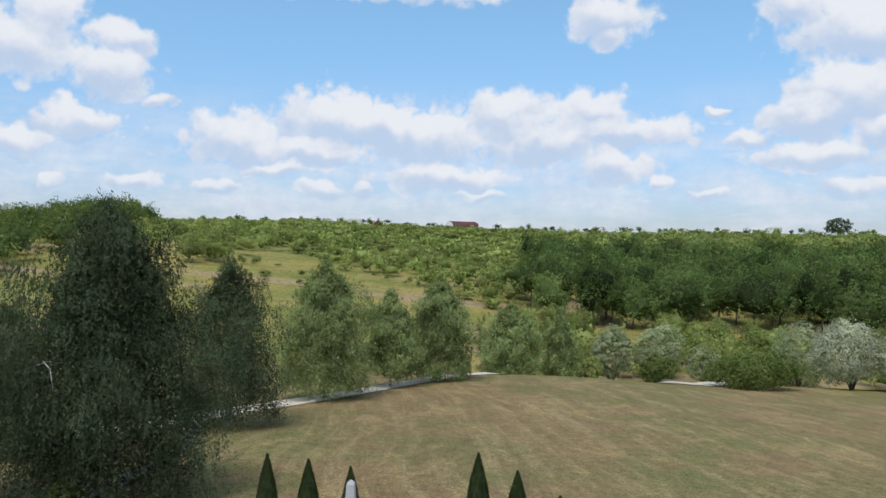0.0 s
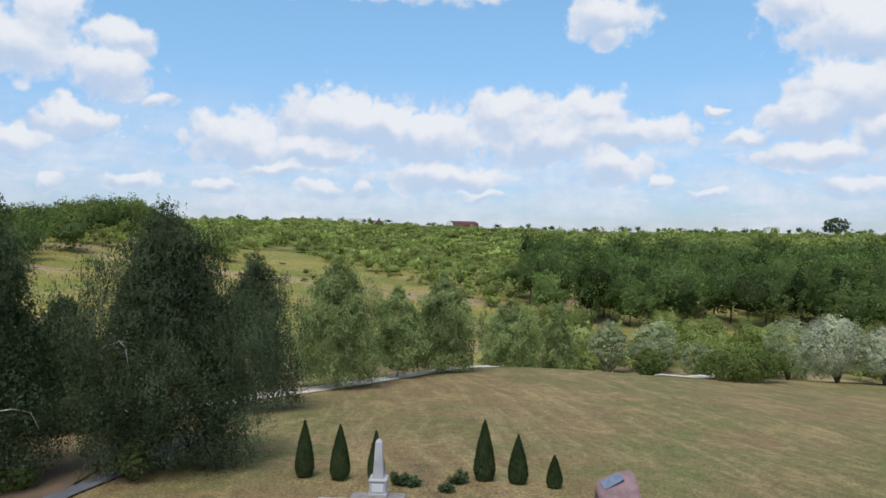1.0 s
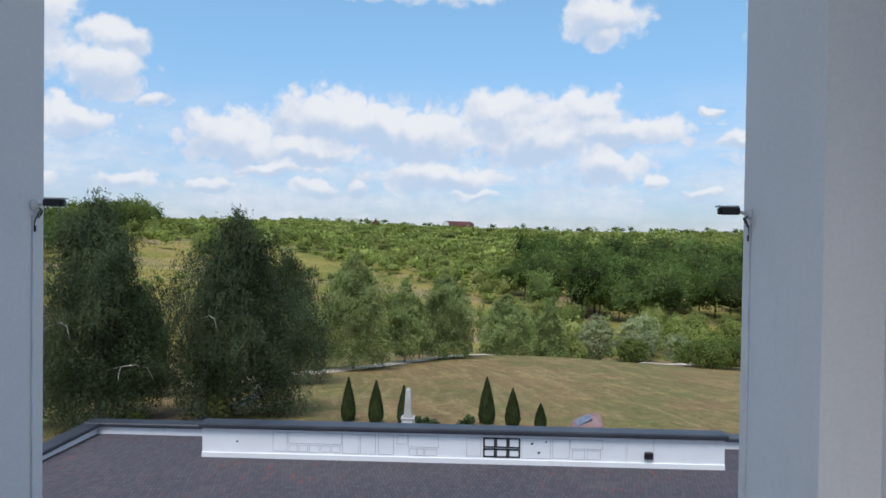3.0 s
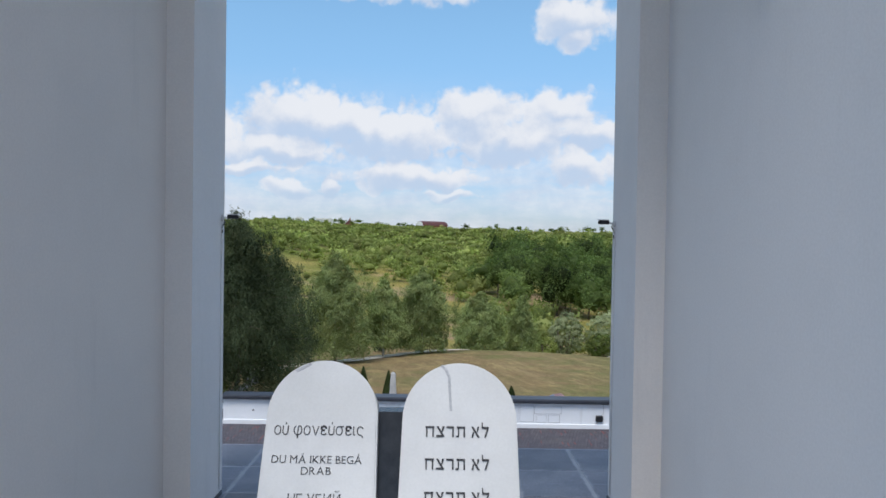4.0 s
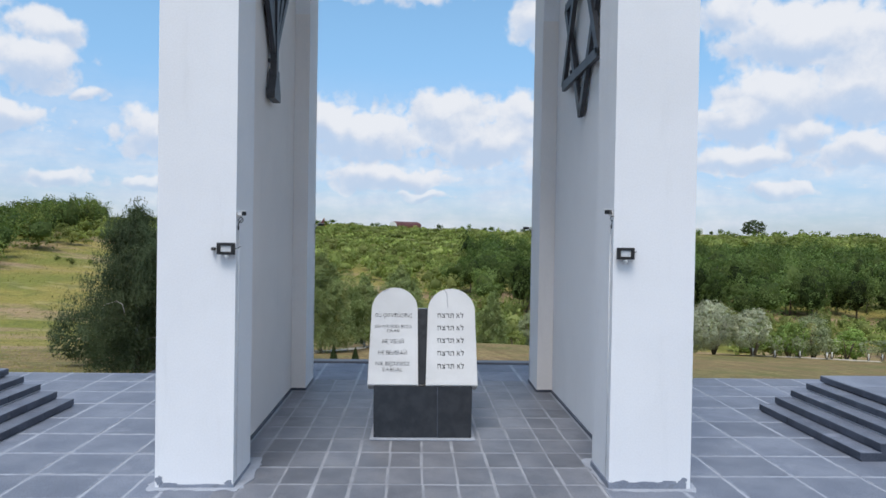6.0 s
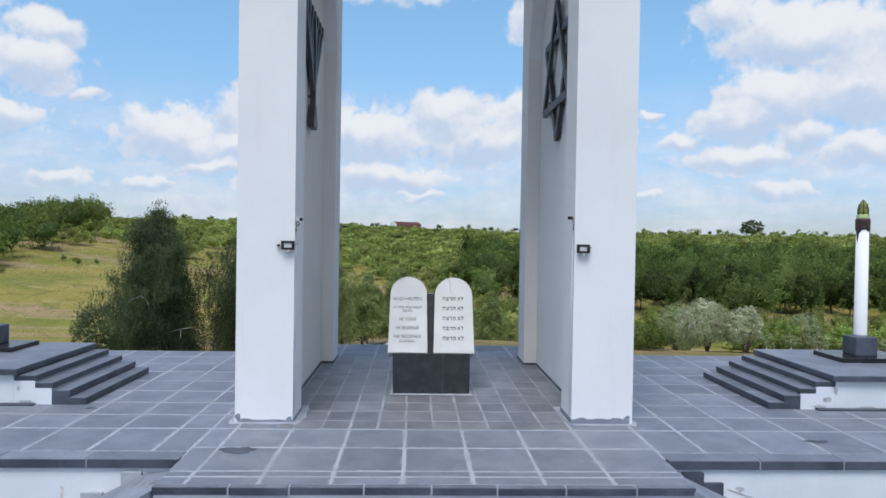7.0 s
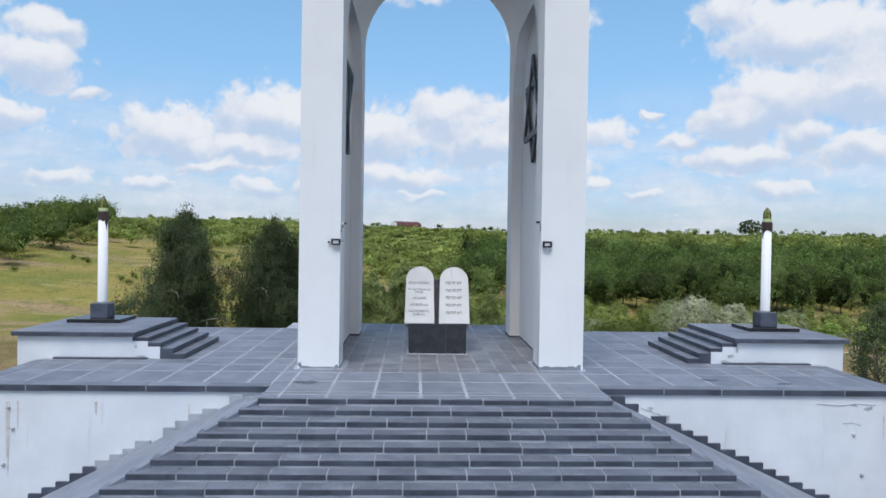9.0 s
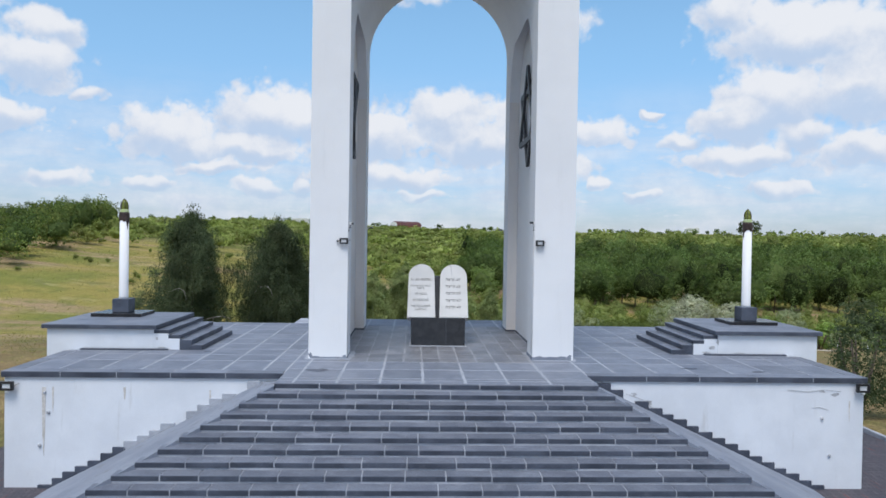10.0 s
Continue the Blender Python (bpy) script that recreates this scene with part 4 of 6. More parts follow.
def glyph(ch, size):
    """One letter of the built-in font, baseline at zero, with small serifs at the ends of its upright strokes."""
    cu = bpy.data.curves.new("letter", "FONT")
    cu.body, cu.size, cu.align_x, cu.align_y, cu.resolution_u, cu.offset = ("\u03bf" if ch == "\u03c3" else ch), size, "LEFT", "TOP_BASELINE", 3, -.016 * size
    tmp = bpy.data.objects.new("letter", cu)
    scene.collection.objects.link(tmp)
    bpy.context.view_layer.update()
    flat = bpy.data.meshes.new_from_object(tmp.evaluated_get(bpy.context.evaluated_depsgraph_get()))
    bpy.data.objects.remove(tmp)
    bm = bmesh.new()
    bm.from_mesh(flat)
    bpy.data.meshes.remove(flat)
    bmesh.ops.remove_doubles(bm, verts=bm.verts, dist=size * 1e-4)
    feet = []
    if ch.isupper():
        for e in bm.edges:
            p, q = e.verts[0].co, e.verts[1].co
            if len(e.link_faces) == 1 and abs(p.y - q.y) < .006 * size and .03 * size < e.calc_length() < .19 * size:
                up = e.link_faces[0].calc_center_median().y > p.y
                feet.append(((p.x + q.x) / 2, p.y, e.calc_length() / 2 + .034 * size, up))
    for v in bm.verts:
        v.co.z = .003
    made = bmesh.ops.extrude_face_region(bm, geom=list(bm.faces))["geom"]
    for v in made:
        if isinstance(v, bmesh.types.BMVert):
            v.co.z = -.003
    if ch == "\u03c3":
        tall = max(v.co.y for v in bm.verts)
        side = max(v.co.x for v in bm.verts)
        box(bm, side * .45, side * 1.15, tall - .06 * size, tall, -.002, .0036)
    for cx, y, r, up in feet:
        y0, y1 = (y, y + .024 * size) if up else (y - .024 * size, y)
        box(bm, cx - r, cx + r, y0, y1, -.002, .0036)
    return bm


# square Hebrew letters: heavy level strokes, thin uprights; each a few strokes on a grid one unit high
HEBREW = {
    "\u05d7": ((.0, .82, .74, 1.0), (.06, .0, .17, .84), (.57, .0, .70, .84)),
    "\u05e6": ((.0, .0, .66, .18), (.02, .98, .18, 1.0, .62, .16, .44, .16), (.50, .98, .68, 1.0, .52, .48, .42, .46)),
    "\u05e8": ((.0, .82, .60, 1.0), (.47, .0, .60, .84)),
    "\u05ea": ((.04, .82, .74, 1.0), (.60, .0, .73, .84), (.14, .12, .24, .84), (-.04, .0, .22, .14)),
    "\u05d0": ((.02, 1.0, .20, 1.0, .72, .0, .54, .0), (.52, 1.0, .68, 1.0, .58, .56, .48, .50), (.04, .0, .18, .0, .26, .52, .14, .50)),
    "\u05dc": ((.0, .92, .10, .92, .10, 1.34, .0, 1.42), (.0, .80, .58, 1.0), (.45, .84, .58, .84, .34, .0, .20, .0)),
}


def hebrew(ch, h):
    bm = bmesh.new()
    for n, st in enumerate(HEBREW[ch]):
        if len(st) == 4:
            x0, y0, x1, y1 = st
            st = (x0, y0, x1, y0, x1, y1, x0, y1)
        solid(bm, [(st[i] * h, st[i + 1] * h) for i in range(0, 8, 2)], "z", -.003, .003 + n * .0003)
    return bm


def words(text, x, z, size, parent, width, square=False):
    """A line of cut and painted letters, each set by its own width, centred at x on the baseline z."""
    row, at = [], 0.0
    for ch in text:
        if ch == " ":
            at += size * (.34 if square else .26)
            continue
        bm = hebrew(ch, size) if square else glyph(ch, size)
        xs = [v.co.x for v in bm.verts]
        bmesh.ops.translate(bm, verts=bm.verts, vec=(at - min(xs), 0, 0))
        at += max(xs) - min(xs) + size * (.16 if square else .10)
        row.append(bm)
    k = width / (at - size * .1)
    for bm in row:
        bmesh.ops.translate(bm, verts=bm.verts, vec=(-at / 2, 0, 0))
        bmesh.ops.scale(bm, verts=bm.verts, vec=(k, 1, 1))
        ob = part("letter", bm, ink, parent=parent)
        ob.location, ob.rotation_euler = (x, -.003, z), (radians(90), 0, 0)


for text, z, size, width in (("οὐ φονεύσεις", 1.135, .118, .61), ("DU MÅ IKKE BEGÅ", .950, .074, .61), ("DRAB", .876, .074, .20), ("НЕ УБИЙ", .688, .094, .355),
                             ("НЕ ВБИВАЙ", .500, .094, .475), ("NIE BĘDZIESZ", .322, .086, .56), ("ZABIJAL", .226, .086, .335)):
    words(text, -.01, z, size, left, width)
for i in range(5):
    words("\u05d7\u05e6\u05e8\u05ea \u05d0\u05dc", -.01, 1.135 - i * .214, .072, right, .44, True)
bm = bmesh.new()
for p, q in zip([(-.13, 1.628), (-.10, 1.60), (-.075, 1.55), (-.07, 1.46), (-.062, 1.34)], [(-.10, 1.60), (-.075, 1.55), (-.07, 1.46), (-.062, 1.34), (-.06, 1.31)]):
    p2, q2 = Vector(p), Vector(q)
    d = (q2 - p2).normalized()
    nn = Vector((-d.y, d.x)) * .009
    solid(bm, [tuple(p2 + nn), tuple(q2 + nn), tuple(q2 - nn), tuple(p2 - nn)], "y", -.003, .004)
part("crack", bm, dim, parent=right, label="grey crack running down from the top")
bm = bmesh.new()
solid(bm, [(-.21, 1.582), (-.11, 1.634), (-.10, 1.620), (-.20, 1.565)], "y", -.003, .10)
part("chip", bm, dim, parent=left, label="grey chipped edge")

# ---- fittings on the arch ----
def floodlight(at, rz, side):
    """A black LED floodlight with its sensor and bracket."""
    f = thing("floodlight", at, "black LED floodlight with a white motion sensor on the wall", "lamp", "floodlights")
    f.rotation_euler = (0, 0, rz)
    bm = bmesh.new()
    for a, b, c, d in ((-.15, .15, -.10, -.052), (-.15, .15, .052, .10), (-.15, -.088, -.052, .052), (.088, .15, -.052, .052)):
        box(bm, a, b, -.14, -.08, c, d, .006)
    box(bm, -.14, .14, -.085, -.045, -.09, .09, .01)
    part("housing", bm, black_plastic, parent=f)
    bm = bmesh.new()
    box(bm, -.105, .105, -.118, -.10, -.065, .065)
    part("glass", bm, lamp_glass, parent=f, label="frosted glass")
    bm = bmesh.new()
    box(bm, -.03, .03, -.05, .0, -.03, .03)
    part("bracket", bm, black_plastic, parent=f)
    bm = bmesh.new()
    tube(bm, [(.14, -.06, 0), (.18, -.03, .015), (.22, 0, .04)], [.006] * 3, 5)
    part("cable", bm, black_plastic, parent=f)
    bm = bmesh.new()
    lathe(bm, [(0, -.17), (.03, -.16), (.045, -.13), (.04, -.105), (0, -.10)], 12, (.01, -.09, 0))
    part("sensor", bm, white_plastic, parent=f, label="white motion sensor")
    if side:
        bm = bmesh.new()
        box(bm, side * .22 - .035, side * .22 + .035, -.10, -.02, -.035, .02, .012)
        part("junction_box", bm, black_plastic, parent=f)
    return f


for fit_ob in (floodlight((-2.53, 0, 3.01), 0, -1), floodlight((2.475, 0, 3.025), 0, 0)):
    fit_ob.scale = (.74, .74, .74)
floodlight((9.74, FY - .04, -.22), 0, 0)
floodlight((-9.73, FY - .04, -.31), 0, 0)


def cctv(at, rz, dark):
    c = thing("security_camera", at, "small white and black security camera on a pillar", "camera", "security cameras")
    c.rotation_euler = (0, 0, rz)
    bm = bmesh.new()
    lathe(bm, [(0, 0), (.055, 0), (.055, .03), (.03, .05), (0, .05)], 14)
    bmesh.ops.rotate(bm, verts=bm.verts, cent=(0, 0, 0), matrix=Matrix.Rotation(radians(90), 3, "X"))
    part("mount", bm, white_plastic, parent=c)
    bm = bmesh.new()
    tube(bm, [(0, -.04, 0), (0, -.09, .01), (0, -.13, .03)], [.016] * 3, 8)
    part("arm", bm, white_plastic, parent=c)
    bm = bmesh.new()
    box(bm, -.042, .042, -.27, -.10, -.012, .062, .016, 2)
    part("housing", bm, black_plastic if dark else white_plastic, parent=c)
    bm = bmesh.new()
    box(bm, -.050, .050, -.315, -.11, .060, .074, .005)
    part("visor", bm, white_plastic, parent=c, label="white sun visor")
    bm = bmesh.new()
    box(bm, -.040, .040, -.288, -.268, -.010, .058, .012, 2)
    part("face", bm, black_plastic, parent=c, label="black glass face")
    bm = bmesh.new()
    lathe(bm, [(0, 0), (.03, 0), (.03, .02), (0, .02)], 14)
    bmesh.ops.rotate(bm, verts=bm.verts, cent=(0, 0, 0), matrix=Matrix.Rotation(radians(90), 3, "X"))
    bmesh.ops.translate(bm, verts=bm.verts, vec=(0, -.275, .024))
    part("lens", bm, black_plastic, parent=c)
    bm = bmesh.new()
    tube(bm, [(.02, -.02, 0), (.05, -.06, -.05)] + [(.03 + .045 * math.cos(a), -.05 - .02 * math.sin(a), -.085 + .045 * math.sin(a)) for a in (1.0, 2.0, 3.1, 4.2, 5.2, 6.2, 7.0)] + [(.01, -.02, -.13), (0, -.012, -.20)], [.007] * 11, 5)
    part("cable", bm, black_plastic, parent=c)
    bm = bmesh.new()
    box(bm, -.012, .012, -.030, -.006, -.26, -.20, .004)
    part("plug", bm, black_plastic, parent=c)
    return c


for fit_ob in (cctv((inner(-1, 0), .09, 3.43), radians(35), False), cctv((inner(1, 0), .09, 3.53), radians(-35), True)):
    fit_ob.scale = (.72, .72, .72)
for fit_ob in (cctv((inner(-1, DEP), DEP - .12, 3.42), radians(100), True), cctv((inner(1, DEP), DEP - .12, 3.42), radians(-100), True)):
    fit_ob.scale = (.7, .7, .7)
for s in (-1, 1):
    for y, z1 in ((.13, 3.4), (DEP - .13, 3.35)):
        bm = bmesh.new()
        tube(bm, [(inner(s, y) - s * .007, y, .10), (inner(s, y) - s * .007, y, z1)], [.006, .006], 6)
        tagged(part("cable_duct", bm, white_plastic), "thin white cable duct up the pillar", "cable", "cable ducts")

# ---- trees and shrubs ----
def quads(name, verts, material, extra=None):
    """A mesh of loose four-cornered leaves (n, 4, 3), with an optional closed body (vertices, triangles)."""
    n = len(verts)
    co = verts.reshape(-1, 3)
    loops = np.arange(n * 4)
    starts = np.arange(n) * 4
    if extra is not None:
        ev, ef = extra
        loops = np.concatenate([loops, (ef + len(co)).reshape(-1)])
        starts = np.concatenate([starts, n * 4 + np.arange(len(ef)) * 3])
        co = np.concatenate([co, ev])
    me = bpy.data.meshes.new(name)
    me.vertices.add(len(co))
    me.vertices.foreach_set("co", co.astype(np.float32).ravel())
    me.loops.add(len(loops))
    me.loops.foreach_set("vertex_index", loops.astype(np.int32))
    me.polygons.add(len(starts))
    me.polygons.foreach_set("loop_start", starts.astype(np.int32))
    me.update(calc_edges=True)
    me.materials.append(material)
    return me


def ico(level):
    bm = bmesh.new()
    bmesh.ops.create_icosphere(bm, subdivisions=level, radius=1)
    v = np.array([q.co[:] for q in bm.verts])
    f = np.array([[q.index for q in t.verts] for t in bm.faces])
    bm.free()
    return v, f


ICO_V, ICO_F = ico(2)
ICO_SMALL = ico(1)


def cores(rng, lobes, k):
    vs, fs = [], []
    for i, (cx, cy, cz, rx, ry, rz) in enumerate(lobes):
        wob = 1 + .16 * rng.standard_normal(len(ICO_V))[:, None]
        vs.append(ICO_V * wob * np.array((rx, ry, rz)) * k + np.array((cx, cy, cz)))
        fs.append(ICO_F + i * len(ICO_V))
    return np.concatenate(vs), np.concatenate(fs)


def unit(rng, n):
    u = rng.standard_normal((n, 3))
    return u / np.linalg.norm(u, axis=1)[:, None]


def leaf_quads(rng, pos, nrm, size, long=1.5):
    """Pointed leaves or sprays: a diamond at each place, facing about along nrm."""
    n = len(pos)
    t = np.cross(nrm, unit(rng, n))
    t /= np.linalg.norm(t, axis=1)[:, None] + 1e-9
    b = np.cross(nrm, t)
    s = (size * rng.uniform(.6, 1.35, n))[:, None]
    return np.stack([pos - t * s * long * .5, pos + b * s * .42 - t * s * .08, pos + t * s * long * .5, pos - b * s * .42 - t * s * .08], 1)


def on_lobes(rng, lobes, n, low=.82, high=1.06):
    L = np.array(lobes)
    area = (L[:, 3] * L[:, 4] + L[:, 3] * L[:, 5] + L[:, 4] * L[:, 5])
    pick = rng.choice(len(L), n, p=area / area.sum())
    u = unit(rng, n)
    pos = L[pick, :3] + L[pick, 3:] * u * rng.uniform(low, high, n)[:, None]
    keep = np.ones(n, bool)
    for i in range(len(L)):
        d = np.linalg.norm((pos - L[i, :3]) / L[i, 3:], axis=1)
        keep &= (d > .78) | (pick == i)
    return pos[keep], u[keep]


def tufts(rng, centres, outward, radius, per, size, long=1.4):
    """Leaves gathered in tufts: thick on the outer side of each, thin towards the tree."""
    n = len(centres)
    c, o = np.repeat(centres, per, 0), np.repeat(outward, per, 0)
    r = np.repeat(radius, per)[:, None]
    u = unit(rng, n * per) + o * .55 + np.array((0, 0, .25))
    u /= np.linalg.norm(u, axis=1)[:, None]
    pos = c + u * r * rng.uniform(.55, 1.08, n * per)[:, None] * np.array((1, 1, .8))
    nrm = u * .65 + o * .6 + unit(rng, n * per) * .5
    nrm /= np.linalg.norm(nrm, axis=1)[:, None]
    return leaf_quads(rng, pos, nrm, size, long)


def round_crown(name, rng, lobes, n, size, material, long=1.4, per=22):
    pos, u = on_lobes(rng, lobes, max(20, n // per), .80, 1.02)
    mean = float(np.mean([l[3] for l in lobes]))
    q = tufts(rng, pos, u, mean * rng.uniform(.20, .36, len(pos)), per, size, long)
    return quads(name, np.concatenate([q, inside(rng, lobes, n // 5, size * 2.2)]), material)


def inside(rng, lobes, n, size):
    """Leaves deeper in the crown, facing every way."""
    pos, u = on_lobes(rng, lobes, n, .45, .82)
    return leaf_quads(rng, pos, unit(rng, len(pos)), size, 1.2)


def boughs_of(rng, h, w, base, count, ragged, taper):
    """Arching boughs of a birch: foot on the trunk, direction, length and rise."""
    out = []
    for i in range(count):
        t = ((i + rng.uniform(.1, .9)) / count) ** .88
        shape = .74 + .26 * math.sin(t / .36 * 1.57) if t < .36 else max(.06, 1 - ((t - .36) / .64) ** taper * .94)
        ln = w / 2 * shape * rng.uniform(1 - ragged * 1.3, 1 + ragged * .7)
        z0 = base + .2 + t * (h - base) * .90
        a = i * 2.39996 + rng.uniform(-.45, .45)
        rise = (.25 + .55 * t) * rng.uniform(.7, 1.25)
        out.append((z0, a, ln, rise))
    return out


def bough_at(b, s):
    z0, a, ln, rise = b
    return np.array((math.cos(a) * ln * s, math.sin(a) * ln * s, z0 + ln * (rise * 1.5 * s - rise * .95 * s * s)))


def weeping_crown(name, rng, h, w, base, boughs, size, drop, material, thick):
    """Tassels of small leaves hang from arching boughs, in layers with gaps between them."""
    C, O, D = [], [], []
    for b in boughs:
        ln = b[2]
        top = (b[0] - base) / (h - base)
        for k in range(max(4, int(thick * 1.65 * (2.2 + ln * 3.6)))):
            s = 1 - .82 * rng.uniform(0, 1) ** 1.35
            p = bough_at(b, s)
            side = rng.normal(0, .17) * ln * min(1, s + .25)
            p = p + np.array((-math.sin(b[1]) * side, math.cos(b[1]) * side, rng.normal(0, .20) * (.5 + .5 * ln)))
            C.append(p)
            O.append((math.cos(b[1]), math.sin(b[1]), 0))
            D.append(drop * max(.22, 1.05 - top) * rng.uniform(.55, 1.15))
    for k in range(26):
        f = rng.uniform(.86, 1.0)
        C.append(np.array((rng.normal(0, .12), rng.normal(0, .12), h * f)))
        O.append((0, 0, .3))
        D.append(.3)
    c, o, dr = np.array(C), np.array(O), np.array(D)
    strands, per = 8, 7
    m = len(c) * strands
    p0 = np.repeat(c, strands, 0) + rng.standard_normal((m, 3)) * np.array((.24, .24, .18))
    od = np.repeat(o, strands, 0)
    ln = np.repeat(dr, strands) * rng.uniform(.25, 1.0, m)
    ln = np.minimum(ln, np.maximum(.15, p0[:, 2] - .25))
    out = []
    for k in range(per):
        f = (k + rng.uniform(0, 1, m)) / per
        p = p0 + od * (f * .16 * ln)[:, None]
        p[:, 2] += .12 * ln * np.sin(f * 2.2) - f * ln
        p += rng.standard_normal((m, 3)) * size * .6
        nrm = od * .55 + unit(rng, m) * .65 + np.array((0, 0, .45))
        nrm /= np.linalg.norm(nrm, axis=1)[:, None]
        side = np.cross(nrm, np.array((0, 0, 1.0)) + .35 * rng.standard_normal((m, 3)))
        side /= np.linalg.norm(side, axis=1)[:, None] + 1e-9
        dn = np.cross(side, nrm)
        s = (size * rng.uniform(.6, 1.3, m))[:, None]
        out.append(np.stack([p - dn * s * 1.15, p + side * s * .40, p + dn * s * 1.15, p - side * s * .40], 1))
    k = len(c) * 20
    tt = rng.uniform(0, .80, k)
    aa = rng.uniform(0, 6.28318, k)
    rr = w / 2 * (.88 - 1.0 * np.maximum(0, tt - .25)) * np.sqrt(rng.uniform(.12, .86, k))
    inner = np.stack([rr * np.cos(aa), rr * np.sin(aa), base + .2 + tt * (h - base)], 1)
    out.append(leaf_quads(rng, inner, unit(rng, k), size * 1.5, 1.5))
    return quads(name, np.concatenate(out), material)


def birch(seed, x, y, h, w, leaf, label, count=46, size=.10, base=.8, drop=1.6, dead=(), ragged=.25, thick=1.0, taper=1.35):
    rng = np.random.default_rng(seed)
    t = thing("birch_tree", (x, y, land(x, y)), label, "tree", "birches by the lawn")
    bs = boughs_of(rng, h, w, base, count, ragged, taper)
    r = .0135 * h
    bm = bmesh.new()
    tube(bm, [(math.sin(f * 5) * .08, math.cos(f * 4) * .08 - .08, h * .97 * f - .3) for f in (0, .12, .3, .5, .7, .88, 1.0)], [r * 1.25, r, r * .85, r * .66, r * .45, r * .25, r * .08], 9)
    part("trunk", bm, bark_birch, parent=t, label="pale birch trunk")
    bm = bmesh.new()
    for b in bs:
        k = r * .26 * (1.15 - b[0] / h)
        tube(bm, [tuple(bough_at(b, s)) for s in (0, .3, .6, .95)], [k, k * .75, k * .5, .008], 5)
    part("branchwork", bm, bark, parent=t, label="brown arching limbs")
    c = new("crown", weeping_crown("crown", rng, h, w, base, bs, size, drop, leaf, thick))
    c.parent = t
    for a, zz, ln in dead:
        bm = bmesh.new()
        d = Vector((math.cos(a), math.sin(a), 0))
        q = Vector((-d.y, d.x, 0))
        p0 = d * ln * .45 + Vector((0, 0, zz))
        tube(bm, [p0, p0 + d * ln * .35 + q * .25 + Vector((0, 0, .30)), p0 + d * ln * .5 + q * .7 + Vector((0, 0, .42)), p0 + d * ln * .55 + q * 1.2 + Vector((0, 0, .25)), p0 + d * ln * .58 + q * 1.45 + Vector((0, 0, -.35))], [.034, .024, .02, .016, .009], 6)
        tube(bm, [p0 + d * ln * .35 + q * .25 + Vector((0, 0, .30)), p0 + d * ln * .5 + Vector((0, 0, .15)), p0 + d * ln * .56 + q * -.1 + Vector((0, 0, -.2))], [.018, .013, .006], 5)
        part("bare_branch", bm, bark_birch, parent=t, label="bare pale branch")
    return t


birch(11, -17.4, 35.2, 11.5, 7.2, birch_dark, "tall dark weeping birch with bare pale branches", 60, .054, .4, 1.9, ((-.80, 2.9, 3.4), (-1.75, 5.0, 3.4)), .45, 1.8, 1.6)
birch(12, -11.6, 38.6, 11.0, 8.0, birch_dark, "large dark weeping birch beside the lawn", 80, .054, .4, 1.7, ((-1.9, 5.2, 3.4), ), .30, 1.55, 1.5)
birch(13, -13.5, 56.2, 10.4, 7.4, birch_dark, "dark birch behind a larger one", 44, .06, .4, 1.6, (), .25, 1.2, 1.7)
birch(14, -10.9, 71.3, 11.6, 9.2, birch_leaf, "weeping birch with a light crown by the gravel path", 50, .085, .6, 1.6, (), .24, .95)
birch(15, -6.6, 80.5, 9.2, 6.0, birch_leaf, "slender birch by the gravel path", 32, .10, 1.2, 1.5, (), .25, 1.0)
birch(16, -2.2, 86.0, 10.8, 8.4, birch_leaf, "leafy birch at the edge of the lawn", 46, .10, .5, 1.5, (), .25, .85)
birch(17, 5.9, 102.0, 9.4, 9.2, birch_leaf, "broad birch at the far edge of the lawn", 40, .115, .3, 1.6, (), .2, .75)
birch(18, 12.6, 106.0, 9.8, 5.4, birch_leaf, "narrow birch at the far edge of the lawn", 30, .115, .3, 1.5, (), .2, .9)
birch(21, -20.5, 46.0, 7.0, 5.6, birch_dark, "dark birch standing behind others", 30, .09, .3, 1.5, (), .2, 1.0)


def bush(name, seed, x, y, w, d, h, n, size, leaf, label, group="", sink=.0):
    """A rounded bush of many lobes on short stems."""
    rng = np.random.default_rng(seed)
    z = land(x, y)
    t = thing(name, (x, y, z), label, "bush" if h < 6 else "tree", group)
    lobes = []
    for i in range(9):
        a, r = rng.uniform(0, 6.28), math.sqrt(rng.uniform(0, 1)) * .55
        s = rng.uniform(.34, .52)
        lobes.append((r * math.cos(a) * w / 2, r * math.sin(a) * d / 2, h * (.42 + .22 * (1 - r * 1.6) * rng.uniform(.6, 1.2)) - sink, w / 2 * s * 1.15, d / 2 * s * 1.15, h * s * .82))
    me = round_crown("crown", rng, lobes, int(n * 1.5), size * .85, leaf)
    c = new("crown", me)
    c.parent = t
    bm = bmesh.new()
    for i in range(5):
        a = i * 1.256
        tube(bm, [(0, 0, -.2), (.12 * w * math.cos(a), .12 * d * math.sin(a), h * .3), (.22 * w * math.cos(a), .22 * d * math.sin(a), h * .62)], [.02 * h, .013 * h, .006 * h], 6)
    part("trunk", bm, bark, parent=t)
    return t


